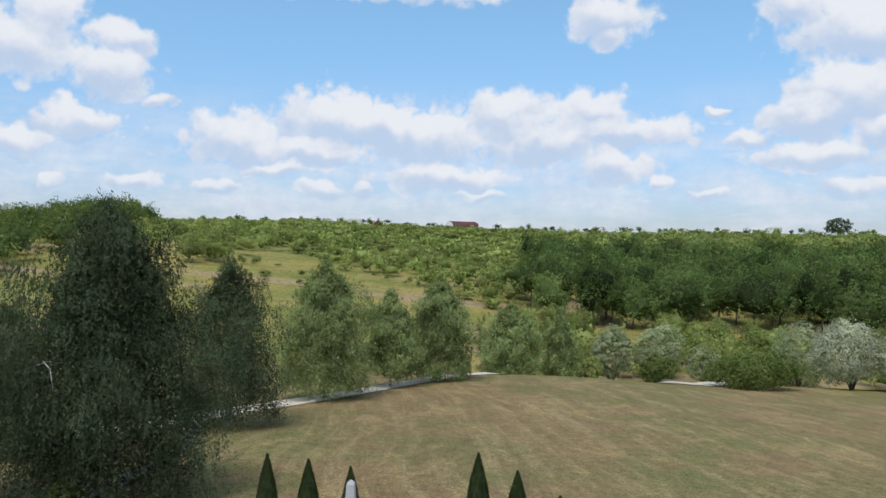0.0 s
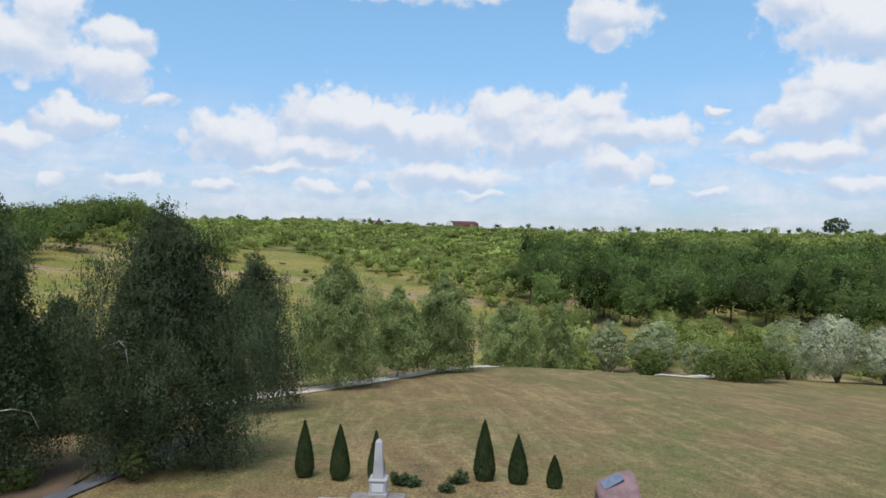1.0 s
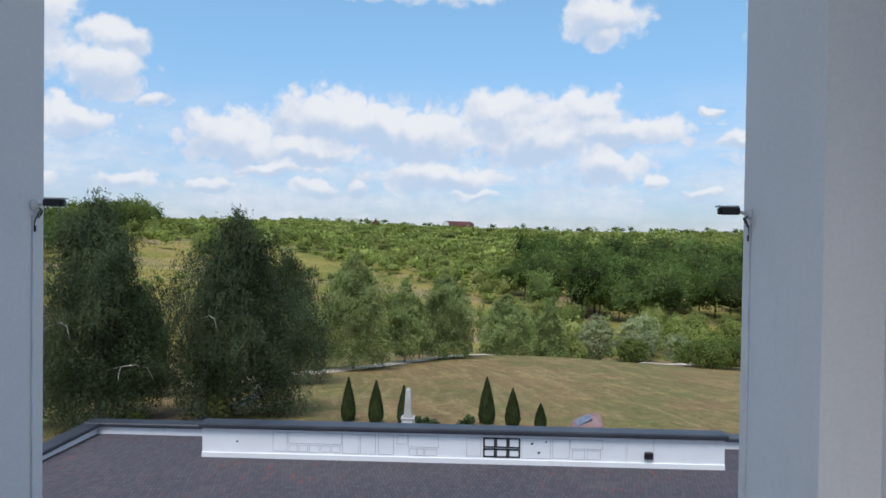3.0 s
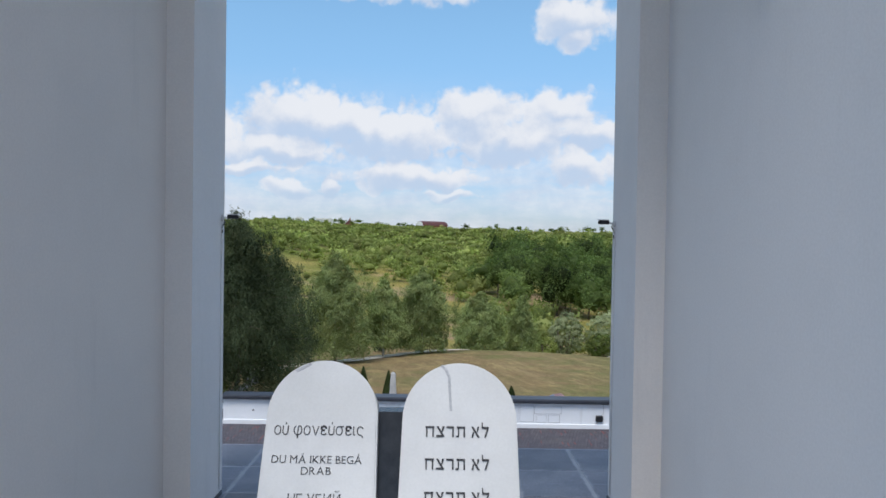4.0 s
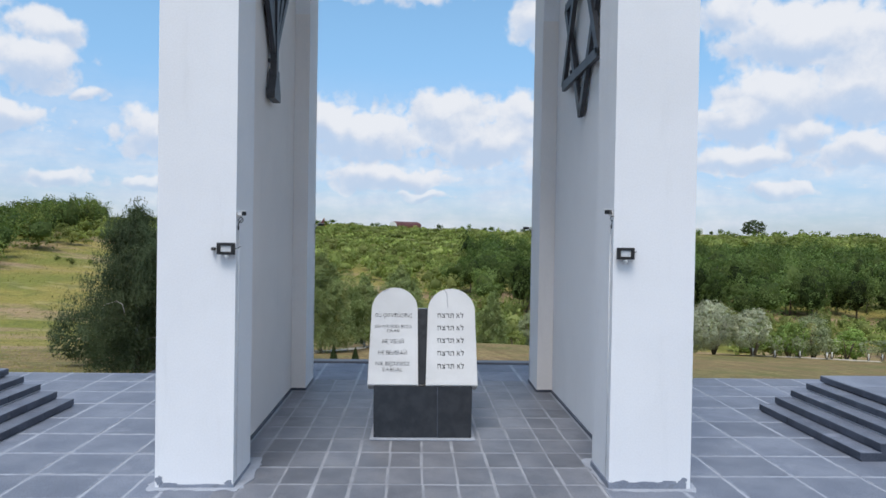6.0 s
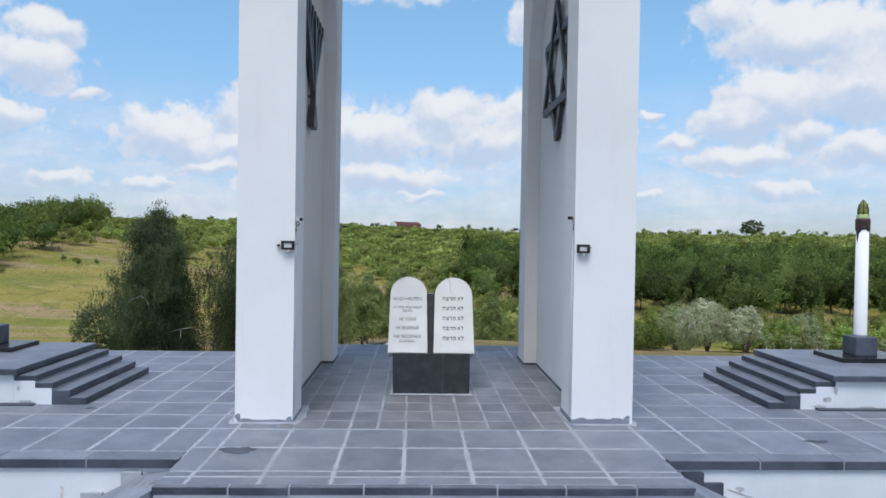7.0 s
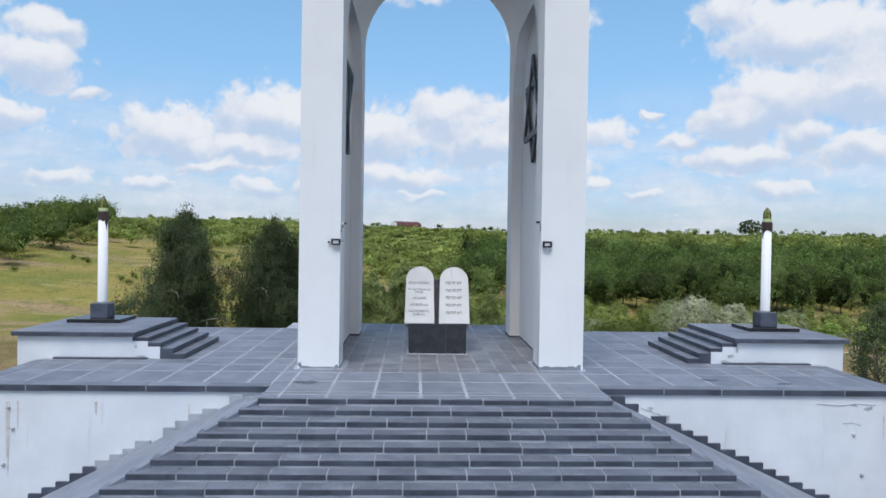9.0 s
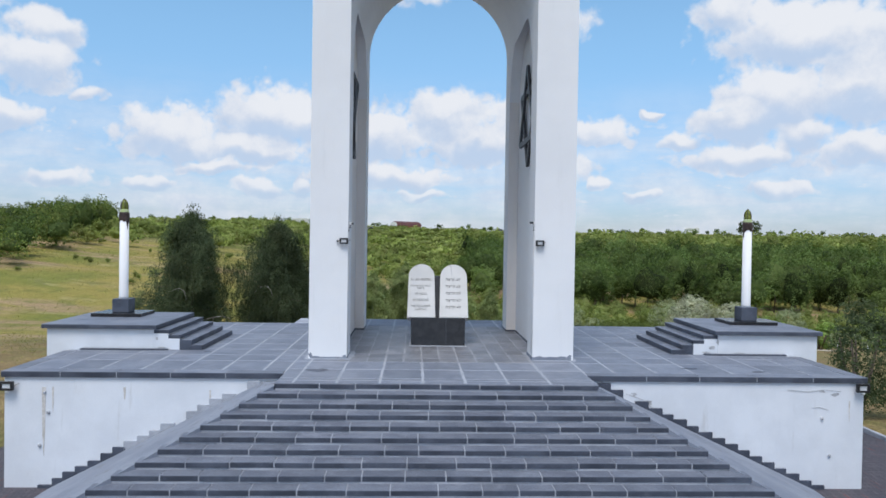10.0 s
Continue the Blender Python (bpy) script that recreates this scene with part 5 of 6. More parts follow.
bush("round_bush", 31, 22.6, 97.0, 5.2, 5, 3.4, 5200, .19, hedge_leaf, "low rounded green bush at the lawn's edge", "clipped bushes")
bush("round_bush", 32, 34.5, 100, 12.4, 8, 4.3, 12000, .20, hedge_leaf, "wide rounded yellow-green bush at the lawn's edge", "clipped bushes")
bush("silver_willow", 33, 49.8, 106, 9.8, 9, 9.0, 26000, .19, silver_leaf, "silver-leaved tree with a pale round crown", "silver trees")
bush("silver_willow", 34, 55.4, 104, 6.2, 6, 7.2, 10000, .19, silver_leaf, "silver-leaved tree with a whitewashed trunk", "silver trees", -1.0)
bush("grey_willow", 35, 50.4, 122, 8.5, 8, 9.6, 14000, .20, willow_leaf, "grey-green willow behind a silver tree", "willows")
bush("grey_willow", 36, 20.8, 114, 8.0, 7, 9.0, 7500, .24, willow_leaf, "grey-green willow at the lawn's edge", "willows")
bush("grey_willow", 37, 30.5, 123, 9.6, 8, 8.6, 8000, .25, willow_leaf, "pale willow with a cut-back crown", "willows")
bush("grey_willow", 38, 73.8, 118, 7.6, 7, 9.0, 11000, .20, willow_leaf, "pale willow beside the meadow", "willows")
bush("shrub", 40, 16.8, 108, 5.0, 4, 4.6, 3800, .2, shrub_leaf, "green shrub between birch and willow", "shrubs")
bush("shrub", 41, 28.0, 116, 6.5, 5, 5.4, 4500, .2, willow_leaf, "grey-green shrub at the lawn's edge", "shrubs")
bush("shrub", 42, 33.5, 114, 6.0, 5, 5.2, 4500, .2, willow_leaf, "grey-green shrub at the lawn's edge", "shrubs")
bush("shrub", 43, 44.5, 116, 5.0, 5, 4.6, 3500, .2, shrub_leaf, "green shrub beside a silver tree", "shrubs")
bush("dark_shrub", 44, 15.7, 7.2, 3.2, 3.0, 4.7, 17000, .062, birch_dark, "dark green shrub beside the drive", "shrubs")
bush("dark_shrub", 46, -25.0, 47.0, 6.4, 6, 5.0, 12000, .13, birch_dark, "dark green shrub under the birches", "shrubs")
bush("dark_shrub", 47, -7.5, 91.0, 3.2, 3, 2.2, 1800, .14, birch_dark, "dark green shrub beside the gravel path", "shrubs")
bush("dark_shrub", 49, -11.75, 36.0, 1.5, 1.3, 1.45, 3000, .06, hedge_leaf, "small dark green shrub beside the asphalt path", "shrubs")
bush("dark_shrub", 51, -15.4, 34.6, 1.7, 1.4, .9, 2600, .06, hedge_leaf, "low green shrub under a birch", "shrubs")
bush("shrub", 48, -21.0, 12.0, 3.0, 3, 1.8, 2200, .11, shrub_leaf, "green shrub below the platform", "shrubs")
bm = bmesh.new()
tube(bm, [(0, 0, -.2), (0, 0, .7), (.03, 0, 1.35)], [.24, .2, .17], 10)
ob = part("painted_trunk", bm, whitewash, parent=bpy.data.objects["silver_willow.001"], label="whitewashed lower trunk")

# a young orchard with whitewashed trunks, a row of leafy trees behind it
for i in range(11):
    x, y = 58.5 + i * 3.6 + (.9 if i % 3 else -.7), 101.5 + (i * 1.9) % 3.4
    t = bush("orchard_tree", 200 + i, x, y, 3.0, 3.0, 3.0, 900, .20, willow_leaf, "young fruit tree with a whitewashed trunk", "young orchard", -.8)
    bm = bmesh.new()
    tube(bm, [(0, 0, -.2), (0, 0, .6), (.02, 0, 1.2)], [.13, .11, .10], 8)
    part("painted_trunk", bm, whitewash, parent=t, label="whitewashed lower trunk")
for i in range(10):
    x, y = 60.0 + i * 5.2 + (1.3 if i % 2 else -1.0), 111 + (i * 2.3) % 5
    bush("leafy_tree", 220 + i, x, y, 6.4, 5.5, 6.2 + (i * .7) % 1.8, 2600, .26, fresh_leaf, "bright green leafy tree behind the orchard", "trees behind the orchard")


def thuja(seed, x, y, h, r):
    """A clipped conical thuja."""
    rng = np.random.default_rng(seed)
    t = thing("thuja", (x, y, land(x, y)), "dark green columnar thuja with a pointed tip", "tree", "row of thujas")
    n = 6200
    z = rng.uniform(0, 1, n) ** .85
    rad = r * (np.minimum(1, .76 + 1.6 * z) * (1 - z ** 1.8) + .02) * rng.uniform(.88, 1.04, n)
    a = rng.uniform(0, 6.28318, n)
    pos = np.stack([rad * np.cos(a), rad * np.sin(a), .08 + z * h], 1)
    nrm = np.stack([np.cos(a), np.sin(a), .3 + 0 * a], 1) + .5 * unit(rng, n)
    nrm /= np.linalg.norm(nrm, axis=1)[:, None]
    up = np.tile((0, 0, 1.0), (n, 1)) + .4 * unit(rng, n)
    side = np.cross(nrm, up)
    side /= np.linalg.norm(side, axis=1)[:, None]
    s = (.06 * rng.uniform(.7, 1.3, n))[:, None]
    q = np.stack([pos - up * s * 1.1, pos + side * s * .5, pos + up * s * 1.3, pos - side * s * .5], 1)
    lob = [(0, 0, .1 + h * f, r * k, r * k, h * .17) for f, k in ((.12, .8), (.3, .86), (.5, .74), (.68, .52), (.83, .3))]
    c = new("crown", quads("crown", q, thuja_leaf, cores(rng, lob, .84)))
    c.parent = t
    bm = bmesh.new()
    tube(bm, [(0, 0, -.2), (0, 0, .4)], [.06, .05], 7)
    part("trunk", bm, bark, parent=t)
    return t


for i, (x, y, top, r) in enumerate(((-5.45, 37.1, -4.05, .40), (-4.02, 36.9, -4.15, .42), (-2.62, 36.9, -4.35, .36), (1.56, 37.5, -3.97, .46), (2.86, 37.3, -4.47, .42), (4.23, 37.0, -5.15, .33))):
    thuja(60 + i, x, y, top - land(x, y), r * .93)

def juniper(seed, x, y, w, h):
    """A low juniper: feathery sprays reaching out and up from the foot."""
    rng = np.random.default_rng(seed)
    t = thing("juniper", (x, y, land(x, y)), "low spreading dark juniper beside the memorial", "bush", "junipers")
    Q, bm = [], bmesh.new()
    for k in range(15):
        a, ln = rng.uniform(0, 6.28318), w / 2 * rng.uniform(.45, 1.0)
        d = np.array((math.cos(a), math.sin(a) * .8, 0))
        up = h * rng.uniform(.35, 1.0)
        tube(bm, [(0, 0, -.1), tuple(d * ln * .5 + np.array((0, 0, up * .55))), tuple(d * ln + np.array((0, 0, up)))], [.018, .010, .004], 5)
        m = 130
        f = rng.uniform(.2, 1.05, m)
        p = d * (f * ln)[:, None] + np.stack([0 * f, 0 * f, up * (1.2 * f - .2 * f * f)], 1) + rng.standard_normal((m, 3)) * np.array((.055, .055, .04))
        nrm = unit(rng, m) * .7 + np.array((0, -.2, .7))
        Q.append(leaf_quads(rng, p, nrm / np.linalg.norm(nrm, axis=1)[:, None], .055, 2.4))
    c = new("crown", quads("crown", np.concatenate(Q), juniper_leaf))
    c.parent = t
    part("trunk", bm, bark, parent=t)


for i, (x, y, w, h) in enumerate(((-1.72, 36.5, .80, .42), (-1.15, 36.4, .60, .28), (.50, 36.9, .85, .40), (.10, 35.9, .55, .22))):
    juniper(80 + i, x, y, w, h)

# ---- obelisk, boulder and path behind the terrace ----
OX, OY = -2.2, 34.55
OZ = -5.77
ob_t = thing("obelisk", (OX, OY, OZ), "pale grey stone obelisk on a square plinth", "monument")
bm = bmesh.new()
box(bm, -.95, .95, -.50, .22, -.45, -.02, .03)
box(bm, -.36, .36, -.62, -.20, -.45, .03, .02)
bmesh.ops.subdivide_edges(bm, edges=[e for e in bm.edges if e.calc_length() > .2], cuts=4, use_grid_fill=True)
for q in bm.verts:
    q.co += Vector(noise.noise_vector(q.co * 5.0)) * .022
part("step", bm, rough_base, parent=ob_t, label="rough brownish stone base")
bm = bmesh.new()
box(bm, -.33, .33, -.33, .33, .03, .12, .01)
box(bm, -.29, .29, -.29, .29, .12, .52, .012)
box(bm, -.32, .32, -.32, .32, .52, .60, .015)
part("plinth", bm, obelisk_mat, parent=ob_t, label="square stone plinth")
bm = bmesh.new()
v = []
for z, r in ((.60, .19), (1.86, .115), (1.97, .02)):
    v.append([bm.verts.new((sx * r, sy * r, z)) for sx, sy in ((-1, -1), (1, -1), (1, 1), (-1, 1))])
for a, b in zip(v, v[1:]):
    for i in range(4):
        bm.faces.new((a[i], a[(i + 1) % 4], b[(i + 1) % 4], b[i]))
bm.faces.new(v[-1])
bm.faces.new(v[0][::-1])
bmesh.ops.bevel(bm, geom=[e for e in bm.edges], offset=.012, segments=1, affect="EDGES")
part("shaft", bm, obelisk_mat, parent=ob_t, label="tapering four-sided shaft")
bm = bmesh.new()
box(bm, -.20, .20, -.305, -.289, .18, .46, .004)
part("plaque", bm, stone_white, parent=ob_t, label="pale stone plaque")

grave = thing("memorial_slab", (0, 34.9, -6.0), "long low bed of pale slabs with a white kerb", "grave")
bm = bmesh.new()
for a, b, c, d in ((-4.3, 5.3, -2.35, -2.26), (-4.3, 5.3, -.58, -.50), (-4.3, -4.2, -2.26, -.58), (5.2, 5.3, -2.26, -.58)):
    box(bm, a, b, c, d, -.4, .12, .01)
part("kerb", bm, obelisk_mat, parent=grave, label="white stone kerb")
slab_me = block_mesh("slab", tomb_slab, .01)
for k in range(32):
    x = -4.195 + k * .2935
    lay("slab", slab_me, grave, x + .005, x + .2885, -2.255, -.585, -.2, .07 + random.uniform(-.008, .008))

st = thing("boulder", (6.25, 35.2, -6.32), "pink granite boulder with a grey-blue plaque on its sloping face", "stone")
bm = bmesh.new()
for p in ((-.62, -.52, -.1), (.72, -.52, -.1), (-.76, .5, -.1), (.74, .5, -.1), (-.64, -.52, .53), (.73, -.52, .56), (-.78, .02, .82), (-.60, .40, .98), (.40, .52, 1.34), (.72, .44, 1.16), (.76, -.20, .72)):
    bm.verts.new(p)
bmesh.ops.convex_hull(bm, input=bm.verts)
bmesh.ops.bevel(bm, geom=list(bm.edges), offset=.05, segments=2, affect="EDGES")
bmesh.ops.triangulate(bm, faces=bm.faces)
bmesh.ops.subdivide_edges(bm, edges=[e for e in bm.edges if e.calc_length() > .22], cuts=2, use_grid_fill=True)
for q in bm.verts:
    q.co += Vector(noise.noise_vector(q.co * 2.6)) * .045
part("rock", bm, pink_granite, parent=st)
bm = bmesh.new()
box(bm, -.39, .39, -.19, .19, -.05, .03, .008)
pl = part("plaque", bm, plaque_mat, parent=st, label="grey-blue polished plaque")
pl.matrix_local = Matrix.Translation((-.19, .06, 1.00)) @ Matrix.Rotation(radians(34), 4, "X") @ Matrix.Rotation(radians(-16), 4, "Y") @ Matrix.Rotation(radians(24), 4, "Z")


lamp = thing("lawn_lamp", (24.0, 33.5, land(24.0, 33.5)), "small white domed lamp standing in the grass", "lamp")
bm = bmesh.new()
lathe(bm, [(0, 0), (.09, 0), (.09, .28), (.17, .30), (.19, .38), (.15, .50), (.07, .57), (0, .59)], 16)
part("dome", bm, white_plastic, parent=lamp)


def strip(name, pts, w, material, label, category):
    """A path laid on the land along points."""
    bm = bmesh.new()
    P = [Vector((*p, 0)) for p in pts]
    fine = []
    for a, b in zip(P, P[1:]):
        n = max(2, int((b - a).length / 1.5))
        fine += [a.lerp(b, i / n) for i in range(n)]
    fine.append(P[-1])
    rows = []
    for i, p in enumerate(fine):
        d = (fine[min(i + 1, len(fine) - 1)] - fine[max(i - 1, 0)]).normalized()
        n = Vector((-d.y, d.x, 0))
        row = []
        for k in (-1, -.4, .4, 1):
            q = p + n * (k * w / 2 * (1 + .15 * noise.noise((p.x * .4, p.y * .4, k))))
            row.append(bm.verts.new((q.x, q.y, land(q.x, q.y) + .07)))
        rows.append(row)
    for a, b in zip(rows, rows[1:]):
        for i in range(3):
            bm.faces.new((a[i], a[i + 1], b[i + 1], b[i]))
    bmesh.ops.recalc_face_normals(bm, faces=bm.faces)
    return tagged(part(name, bm, material), label, category, kind="structure")


strip("path", [(-20, 52), (-15, 64), (-9, 76), (-5, 84), (0, 93), (6, 98), (14, 103), (21, 104), (25.5, 99.3), (29, 99.6), (34, 106), (44, 110), (58, 107), (75, 101)], 3.0, sand, "pale gravel path along the lawn's edge", "path")
strip("path", [(-14.4, 30), (-13.4, 34.6), (-12.6, 37.2), (-12.5, 40), (-13.2, 48), (-17, 62)], .8, asphalt, "narrow grey asphalt path under the birches", "path")
strip("earth", [(-14.4, 31), (-14.6, 36), (-14.7, 42), (-16, 47)], 1.8, soil, "bare brown earth between the birches", "earth")

# ---- woods, scrub and far buildings ----
def puffs(rng, u, sets):
    """How far the crown reaches in directions u, as rounded puffs of several sizes, and the way its surface faces there."""
    r, nrm = np.full(len(u), .38), u * .40
    for c, wide, amp in sets:
        near = u @ c.T
        best = near.argmax(1)
        d = np.sqrt(np.maximum(0, 2 - 2 * near[np.arange(len(u)), best])) / wide
        bump = np.maximum(0, 1 - d * d)
        r += amp * bump
        nrm = nrm + (u - c[best]) * (amp * 4.2 / wide * (bump > 0))[:, None]
    return r, nrm


def woods(name, rng, spots, leaf, label, core_shade=-.30, spread_of=.15, big=20, small=90):
    """Many crowns in one mesh, each a mass of rounded boughs with its own tone; spots are rows of x, y, width, height, leaves, leaf size."""
    V, CV, CF, tone_leaf, tone_core, base = [], [], [], [], [], 0
    for x, y, w, h, n, size in spots:
        z = land(x, y)
        sets = ((unit(rng, big), 2.0 / math.sqrt(big) * 1.2, .54), (unit(rng, small), 2.0 / math.sqrt(small) * 1.1, .24))
        mid, half = np.array((x, y, z + h * .54)), np.array((w * .455, w * .455, h * .49)) * rng.uniform(.85, 1.15, 3)
        u = unit(rng, n)
        u = u[(u[:, 2] > -.85) & (rng.uniform(-1.3, .4, n) < u[:, 2] + .5)]
        r, nrm = puffs(rng, u, sets)
        reach = rng.uniform(.93, 1.04, len(u)) + .05 * rng.uniform(0, 1, len(u)) ** 5
        pos = mid + half * u * (r * reach)[:, None]
        nrm = nrm + unit(rng, len(u)) * .38
        nrm /= np.linalg.norm(nrm, axis=1)[:, None]
        q = leaf_quads(rng, pos, nrm, size, 1.25)
        tone = float(np.clip(rng.normal(0, spread_of), -.26, .42))
        V.append(q)
        tone_leaf.append(np.full(len(q) * 4, tone))
        cv, cf = (ICO_V, ICO_F) if n > 1000 else ICO_SMALL
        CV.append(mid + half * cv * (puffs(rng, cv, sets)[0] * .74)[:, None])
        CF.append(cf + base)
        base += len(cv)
        # cores are toned darker: the shade between boughs is put into their colour
        tone_core.append(np.full(len(cv), tone + core_shade))
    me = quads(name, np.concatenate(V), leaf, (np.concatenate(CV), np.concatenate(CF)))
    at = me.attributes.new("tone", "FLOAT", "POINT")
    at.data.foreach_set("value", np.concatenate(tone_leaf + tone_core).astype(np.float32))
    return tagged(new(name, me), label, "woods", kind="stuff")


def scatter(rng, x0, x1, y0, y1, step, ok):
    out = []
    y = y0
    while y < y1:
        x = x0
        while x < x1:
            px, py = x + rng.uniform(-.45, .45) * step, y + rng.uniform(-.45, .45) * step
            if ok(px, py):
                out.append((px, py))
            x += step
        y += step * .9
    return out


rng = np.random.default_rng(5)


def in_oaks(x, y):
    edge = .1016 * (y - 8) - 3 + 7 * noise.noise((x * .03, y * .03, 1))
    return x > edge and abs(x) < .75 * (y + 30) + 10 and y > 168 + 6 * noise.noise((x * .05, 0, 2)) - .05 * max(0, x - 60)


near = [(x, y, rng.uniform(7, 13), rng.uniform(9, 16.0), 2400, .36) for x, y in scatter(rng, -40, 190, 160, 205, 8.4, in_oaks)]
far = [(x, y, rng.uniform(8, 13.5), rng.uniform(7, 12.5), 590, .63) for x, y in scatter(rng, -40, 300, 205, 330, 10.5, in_oaks)]
rise = [(x, y, rng.uniform(9, 17), rng.uniform(5, 9.0), 170, 1.1) for x, y in scatter(rng, -40, 400, 330, 470, 13.0, in_oaks)]
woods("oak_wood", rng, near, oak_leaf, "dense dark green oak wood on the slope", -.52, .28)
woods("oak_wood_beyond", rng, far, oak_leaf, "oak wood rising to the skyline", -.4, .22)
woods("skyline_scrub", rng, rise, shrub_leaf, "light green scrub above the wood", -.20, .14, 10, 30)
bm = bmesh.new()
for x, y, w, h, n, s in near:
    if y < 188:
        zz = land(x, y)
        tube(bm, [(x, y, zz - .4), (x + .2, y, zz + h * .25), (x - .1, y + .2, zz + h * .55)], [.28, .22, .12], 6)
tagged(part("oak_trunks", bm, bark), "brown trunks along the edge of the wood", "trunks", kind="stuff")


def in_scrub(x, y):
    if in_oaks(x, y) or abs(x) > .78 * (y + 30):
        return False
    dens = .5 + .9 * noise.noise((x * .022, y * .03, 7)) + .45 * noise.noise((x * .07, y * .07, 9))
    dens += .9 * blend(y, 222, 265) - .55 * blend(x, -20, -60) * (1 - blend(y, 185, 240))
    dens -= .75 * (1 - blend(y, 150, 215)) * blend(-x, -20, 30)
    dens += .85 * blend(x, -32, -6) * blend(y, 186, 205)
    return dens > .62


scrub = [(x, y, rng.uniform(3, 10), rng.uniform(1.6, 6.5), 200, .52) for x, y in scatter(rng, -330, 70, 135, 300, 7.0, in_scrub)]
scrub += [(x, y, rng.uniform(7, 20), rng.uniform(1.4, 4.8), 100, 1.15) for x, y in scatter(rng, -420, 120, 300, 560, 12.0, in_scrub)]
scrub += [(-90 + rng.uniform(-20, 24), 212 + rng.uniform(-14, 16), rng.uniform(6, 10), rng.uniform(4.5, 8.5), 520, .42) for i in range(16)]
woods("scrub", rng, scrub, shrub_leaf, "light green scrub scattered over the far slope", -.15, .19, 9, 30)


def on_left_hill(x, y):
    return x < -101 - max(0.0, y - 185) * .27 + 6 * noise.noise((0, y * .05, 4)) and x > -150 - (y - 172) * .95


hill = [(x, y, rng.uniform(8, 12), rng.uniform(7, 10) + 4.0 * math.exp(-((x / (y + 12) + .48) / .07) ** 2), 640, .47) for x, y in scatter(rng, -310, -95, 158, 335, 9.0, on_left_hill)]
hill += [(x, y, rng.uniform(9, 13), rng.uniform(11, 14), 300, .9) for x, y in scatter(rng, -232, -196, 440, 462, 9.0, lambda x, y: True)]
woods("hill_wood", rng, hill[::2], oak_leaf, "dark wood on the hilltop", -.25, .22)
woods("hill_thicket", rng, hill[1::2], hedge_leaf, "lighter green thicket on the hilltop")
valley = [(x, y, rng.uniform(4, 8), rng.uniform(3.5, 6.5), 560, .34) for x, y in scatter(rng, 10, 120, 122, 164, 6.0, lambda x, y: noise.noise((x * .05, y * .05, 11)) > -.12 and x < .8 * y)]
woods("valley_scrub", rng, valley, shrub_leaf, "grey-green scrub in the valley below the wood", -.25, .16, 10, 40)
low = [(x, y, rng.uniform(1.2, 3.4), rng.uniform(.8, 2.2), 150, .22) for x, y in scatter(rng, -150, -6, 45, 245, 6.0, lambda x, y: noise.noise((x * .05, y * .05, 13)) > (.46 if y < 150 else .22) and (y > 130 or x < -30))]
woods("meadow_bushes", rng, low, shrub_leaf, "small bushes scattered over the meadow")
rim = []
for i in range(150):
    x = -330 + i * 5.2 + rng.uniform(-2, 2)
    y = rng.uniform(560, 700)
    if rng.uniform() < .6:
        rim.append((x, y, rng.uniform(4, 9), rng.uniform(3, 6), 150, .8))
woods("skyline_trees", rng, rim, oak_leaf, "small trees along the skyline")
bush("tall_tree", 90, 318, 640, 24, 20, 15, 2600, 1.1, birch_dark, "tall dark tree on the skyline", "skyline trees")

hz = land(-11, 600) + .6
house = thing("barn", (-9.5, 600, hz), "white-gabled barn with a dark red roof on the skyline", "house")
bm = bmesh.new()
box(bm, -13, 13, -5, 5, -5, 3.0)
part("wall", bm, brick_far, parent=house)
bm = bmesh.new()
solid(bm, [(-5.6, 2.6), (5.6, 2.6), (4.2, 4.9), (0, 6.3), (-4.2, 4.9)], "x", -13.3, 13.3)
part("roof", bm, roof_red, parent=house, label="dark red pitched roof")
bm = bmesh.new()
solid(bm, [(-5.3, -4), (5.3, -4), (5.3, 2.7), (4.0, 4.8), (0, 6.1), (-4.0, 4.8), (-5.3, 2.7)], "x", -13.55, -13.32)
part("gable", bm, wall_far, parent=house, label="white gable")
house.rotation_euler = (0, 0, radians(38))
h2 = thing("brick_house", (-80, 600, land(-80, 600) - 1.6), "small house with an orange brick gable on the skyline", "house")
bm = bmesh.new()
box(bm, -4, 4, -4, 4, -3, 3.5)
part("wall", bm, brick_far, parent=h2)
bm = bmesh.new()
solid(bm, [(-5, 3.3), (5, 3.3), (0, 8.2)], "y", -4.4, 4.4)
part("roof", bm, roof_red, parent=h2)
bm = bmesh.new()
box(bm, -.6, .6, 1, 2.2, 6, 9.6)
part("chimney", bm, brick_far, parent=h2)
h2.scale = (.75, .75, .85)
for x, y, w in ((-100, 590, 14), (262, 640, 12), (-120, 585, 6)):
    s = thing("far_shed", (x, y, land(x, y)), "low white shed on the skyline", "shed", "far sheds")
    bm = bmesh.new()
    box(bm, -w / 2, w / 2, -3, 3, -2, 4.2)
    part("wall", bm, wall_far, parent=s)
    bm = bmesh.new()
    solid(bm, [(-w / 2 - .4, 4.1), (w / 2 + .4, 4.1), (w / 2 - 1, 5.4), (-w / 2 + 1, 5.4)], "y", -3.4, 3.4)
    part("roof", bm, wall_far, parent=s)


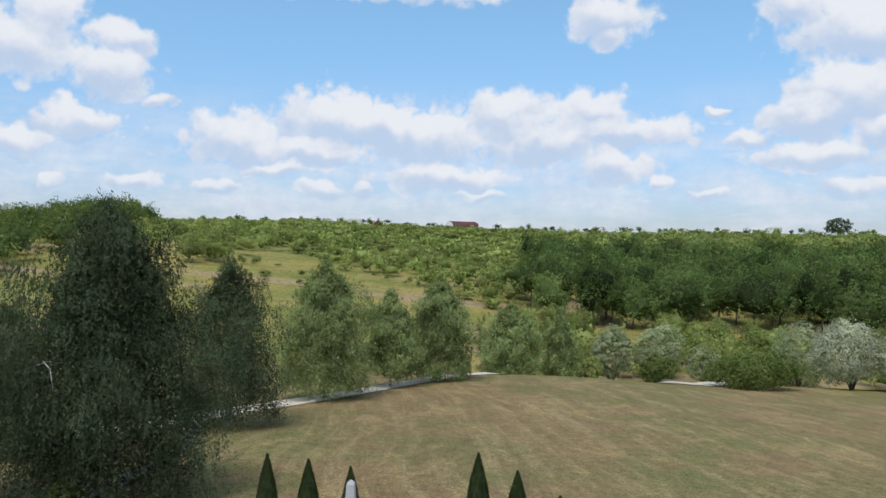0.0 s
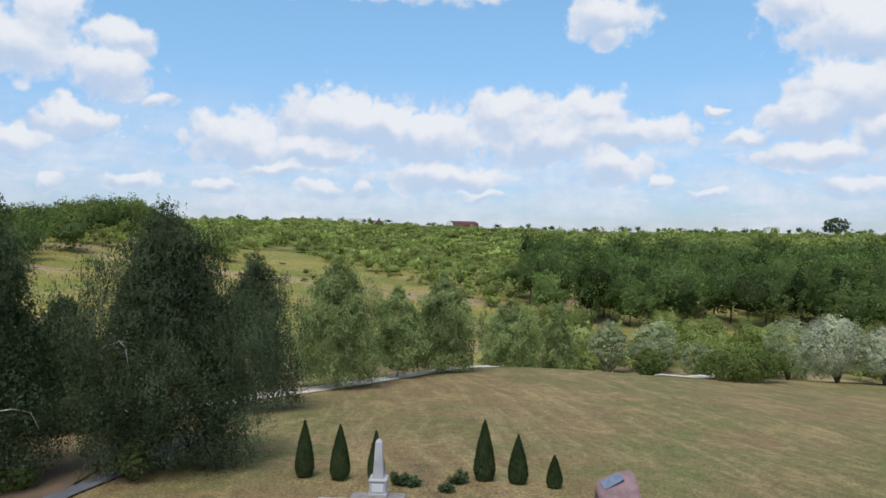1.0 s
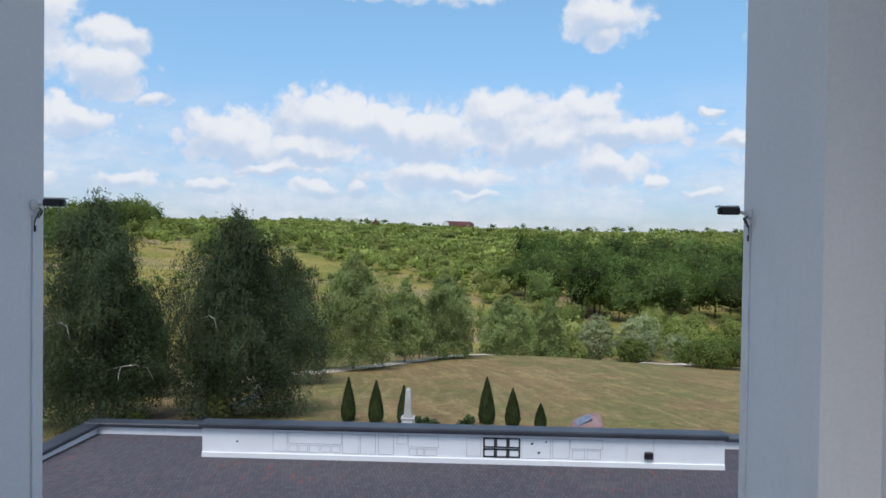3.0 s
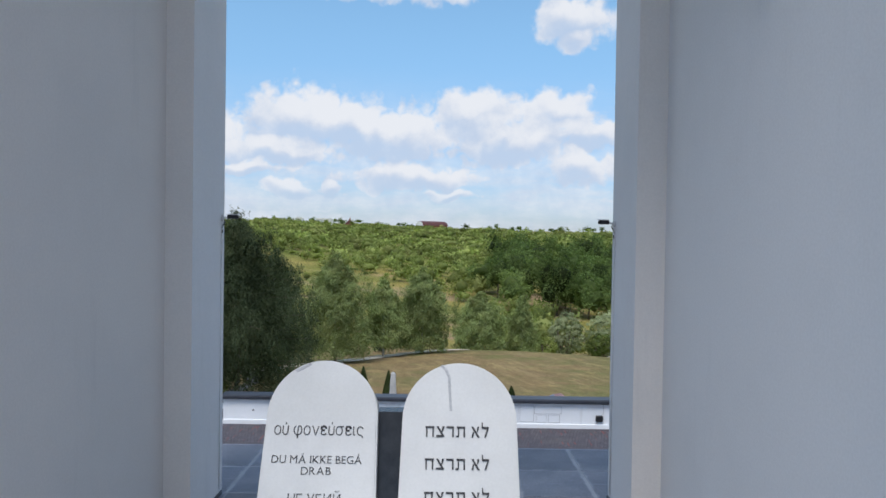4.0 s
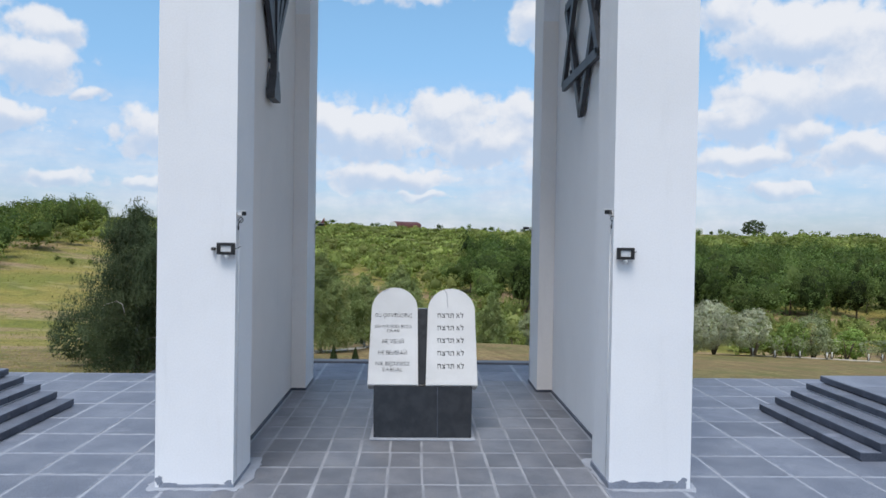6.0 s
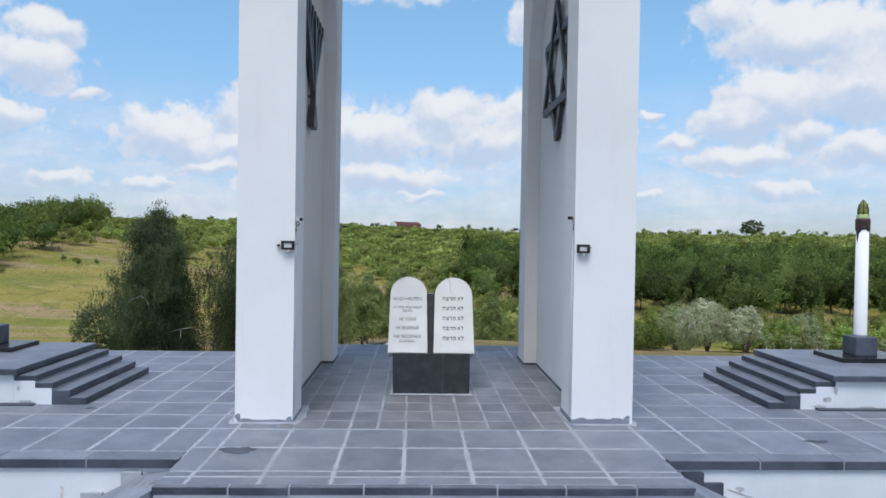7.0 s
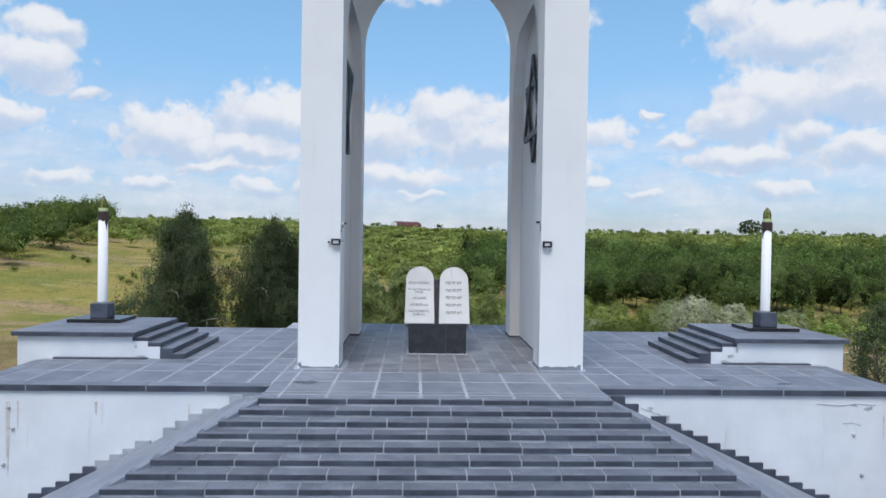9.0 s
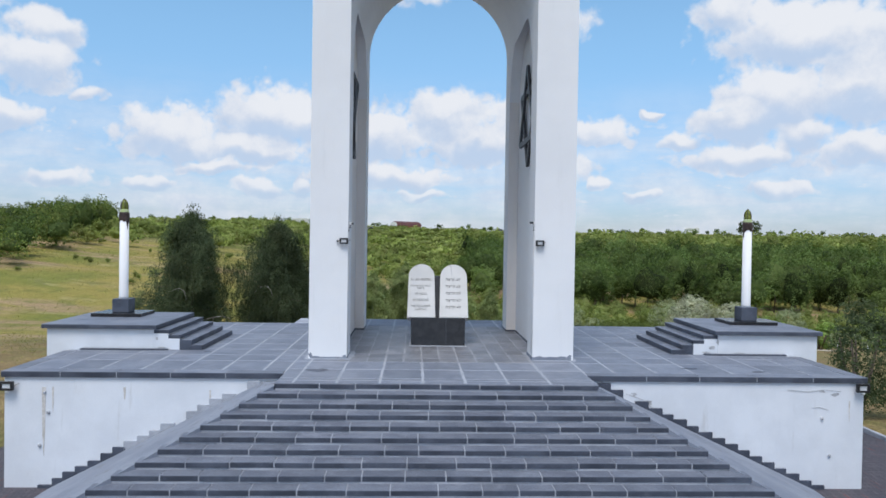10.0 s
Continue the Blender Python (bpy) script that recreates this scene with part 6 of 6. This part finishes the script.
# ---- tufts of weeds and dry grass ----
def blades(name, rng, n, x0, x1, y0, y1, ok, size, leaf, label):
    """Single upright tufts scattered over the land, thicker in patches."""
    P = []
    while len(P) < n:
        x, y = rng.uniform(x0, x1), y0 + (y1 - y0) * rng.uniform() ** 1.25
        if ok(x, y) and noise.noise((x * .11, y * .11, 23)) + .8 * noise.noise((x * .4, y * .4, 29)) > rng.uniform(-.7, .55):
            P.append((x, y, land(x, y)))
    p = np.array(P)
    a = rng.uniform(0, 6.28318, n)
    side = np.stack([np.cos(a), np.sin(a), 0 * a], 1)
    h = (size * rng.uniform(.5, 1.5, n) * (1 + (p[:, 1] - y0) / 110))[:, None]
    up = np.stack([rng.normal(0, .28, n), rng.normal(0, .28, n), np.ones(n)], 1)
    q = np.stack([p - side * h * .30, p + up * h * .55 - side * h * .5, p + up * h, p + up * h * .5 + side * h * .5], 1)
    q[:, 0, 2] -= .03
    return tagged(new(name, quads(name, q, leaf)), label, "grass", kind="stuff")


rng = np.random.default_rng(77)
blades("meadow_weeds", rng, 9000, -75, -12.2, -4, 75, lambda x, y: abs(x) < 26 + y * .75, .05, weed_leaf, "rank yellow-green weeds on the meadow")
blades("far_weeds", rng, 8000, -150, 2, 75, 205, lambda x, y: x < .1 * (y - 8) - 6 and abs(x) < .72 * y + 10 and x < -14 + (y - 75) * .12, .11, weed_leaf, "rank dry weeds over the far meadow")

# ---- slate paving of the platform, laid last ----
paver = block_mesh("paving_slab", slate_paved, .006)
paver_small = block_mesh("paving_slab", slate_inner, .012)


def pave(parent, xs, ys, gx, gy, me, skip=None, wander=.008):
    """Slabs laid in a plain grid with wide mortar joints, each a little off its line."""
    for x0, x1 in zip(xs, xs[1:]):
        for y0, y1 in zip(ys, ys[1:]):
            if skip and skip((x0 + x1) / 2, (y0 + y1) / 2):
                continue
            d = [random.uniform(-wander, wander) for i in range(4)]
            lay("paving_slab", me, parent, x0 + gx + d[0], x1 - gx + d[1], y0 + gy + d[2], y1 - gy + d[3], -.03, random.uniform(-.002, .003), .0015)


def covered(x, y):
    """Under a podium, under the arch or past the wings' front edge."""
    return (abs(x) > 7.0 and 1.2 < y < 4.1) or (abs(x) < 2.7 and y > -.3) or (2.45 < abs(x) < 3.3 and .4 < y < 6.3)


ROWS = [-.40, .48, 1.38, 2.38, 3.36, 4.40, 5.40, 6.40, 7.30]
COLS = [-.51 + .923 * k for k in range(-9, 11)]
pave(platform, [-9.57] + [c for c in COLS if -9.2 < c < -4.5] + [-4.18, -3.66], [FY + .29] + ROWS, .022, .027, paver, covered)
pave(platform, [3.30, 4.02] + [c for c in COLS if 4.5 < c < 9.4] + [9.57], [FY + .29] + ROWS, .022, .027, paver, covered)
MID = [-3.66] + [c for c in COLS if -3.4 < c < 2.9] + [3.30]
pave(platform, MID, [TOPY + .10, -2.70, -2.48, -1.42] + ROWS, .023, .027, paver, covered)
floor_in = tagged(new("floor_arch"), "small grey slate slabs under the arch", "floor", kind="structure")
bm = bmesh.new()
box(bm, -2.66, 2.66, -.385, 6.78, -.03, -.0035)
part("bed", bm, mortar_dull, parent=floor_in, label="dull mortar between the small slabs")
FINE = sorted([c for c in COLS if abs(c) < 2.6] + [c + .4615 for c in COLS if abs(c + .4615) < 2.6] + [-2.66, 2.66])
pave(floor_in, FINE, [-.385] + [.13 + .68 * k for k in range(10)] + [6.78], .016, .020, paver_small, None, .012)
pave(floor_in, [-3.46] + [c for c in COLS if abs(c) < 3.3] + [3.46], [6.78, 7.78, 8.8], .022, .018, paver)
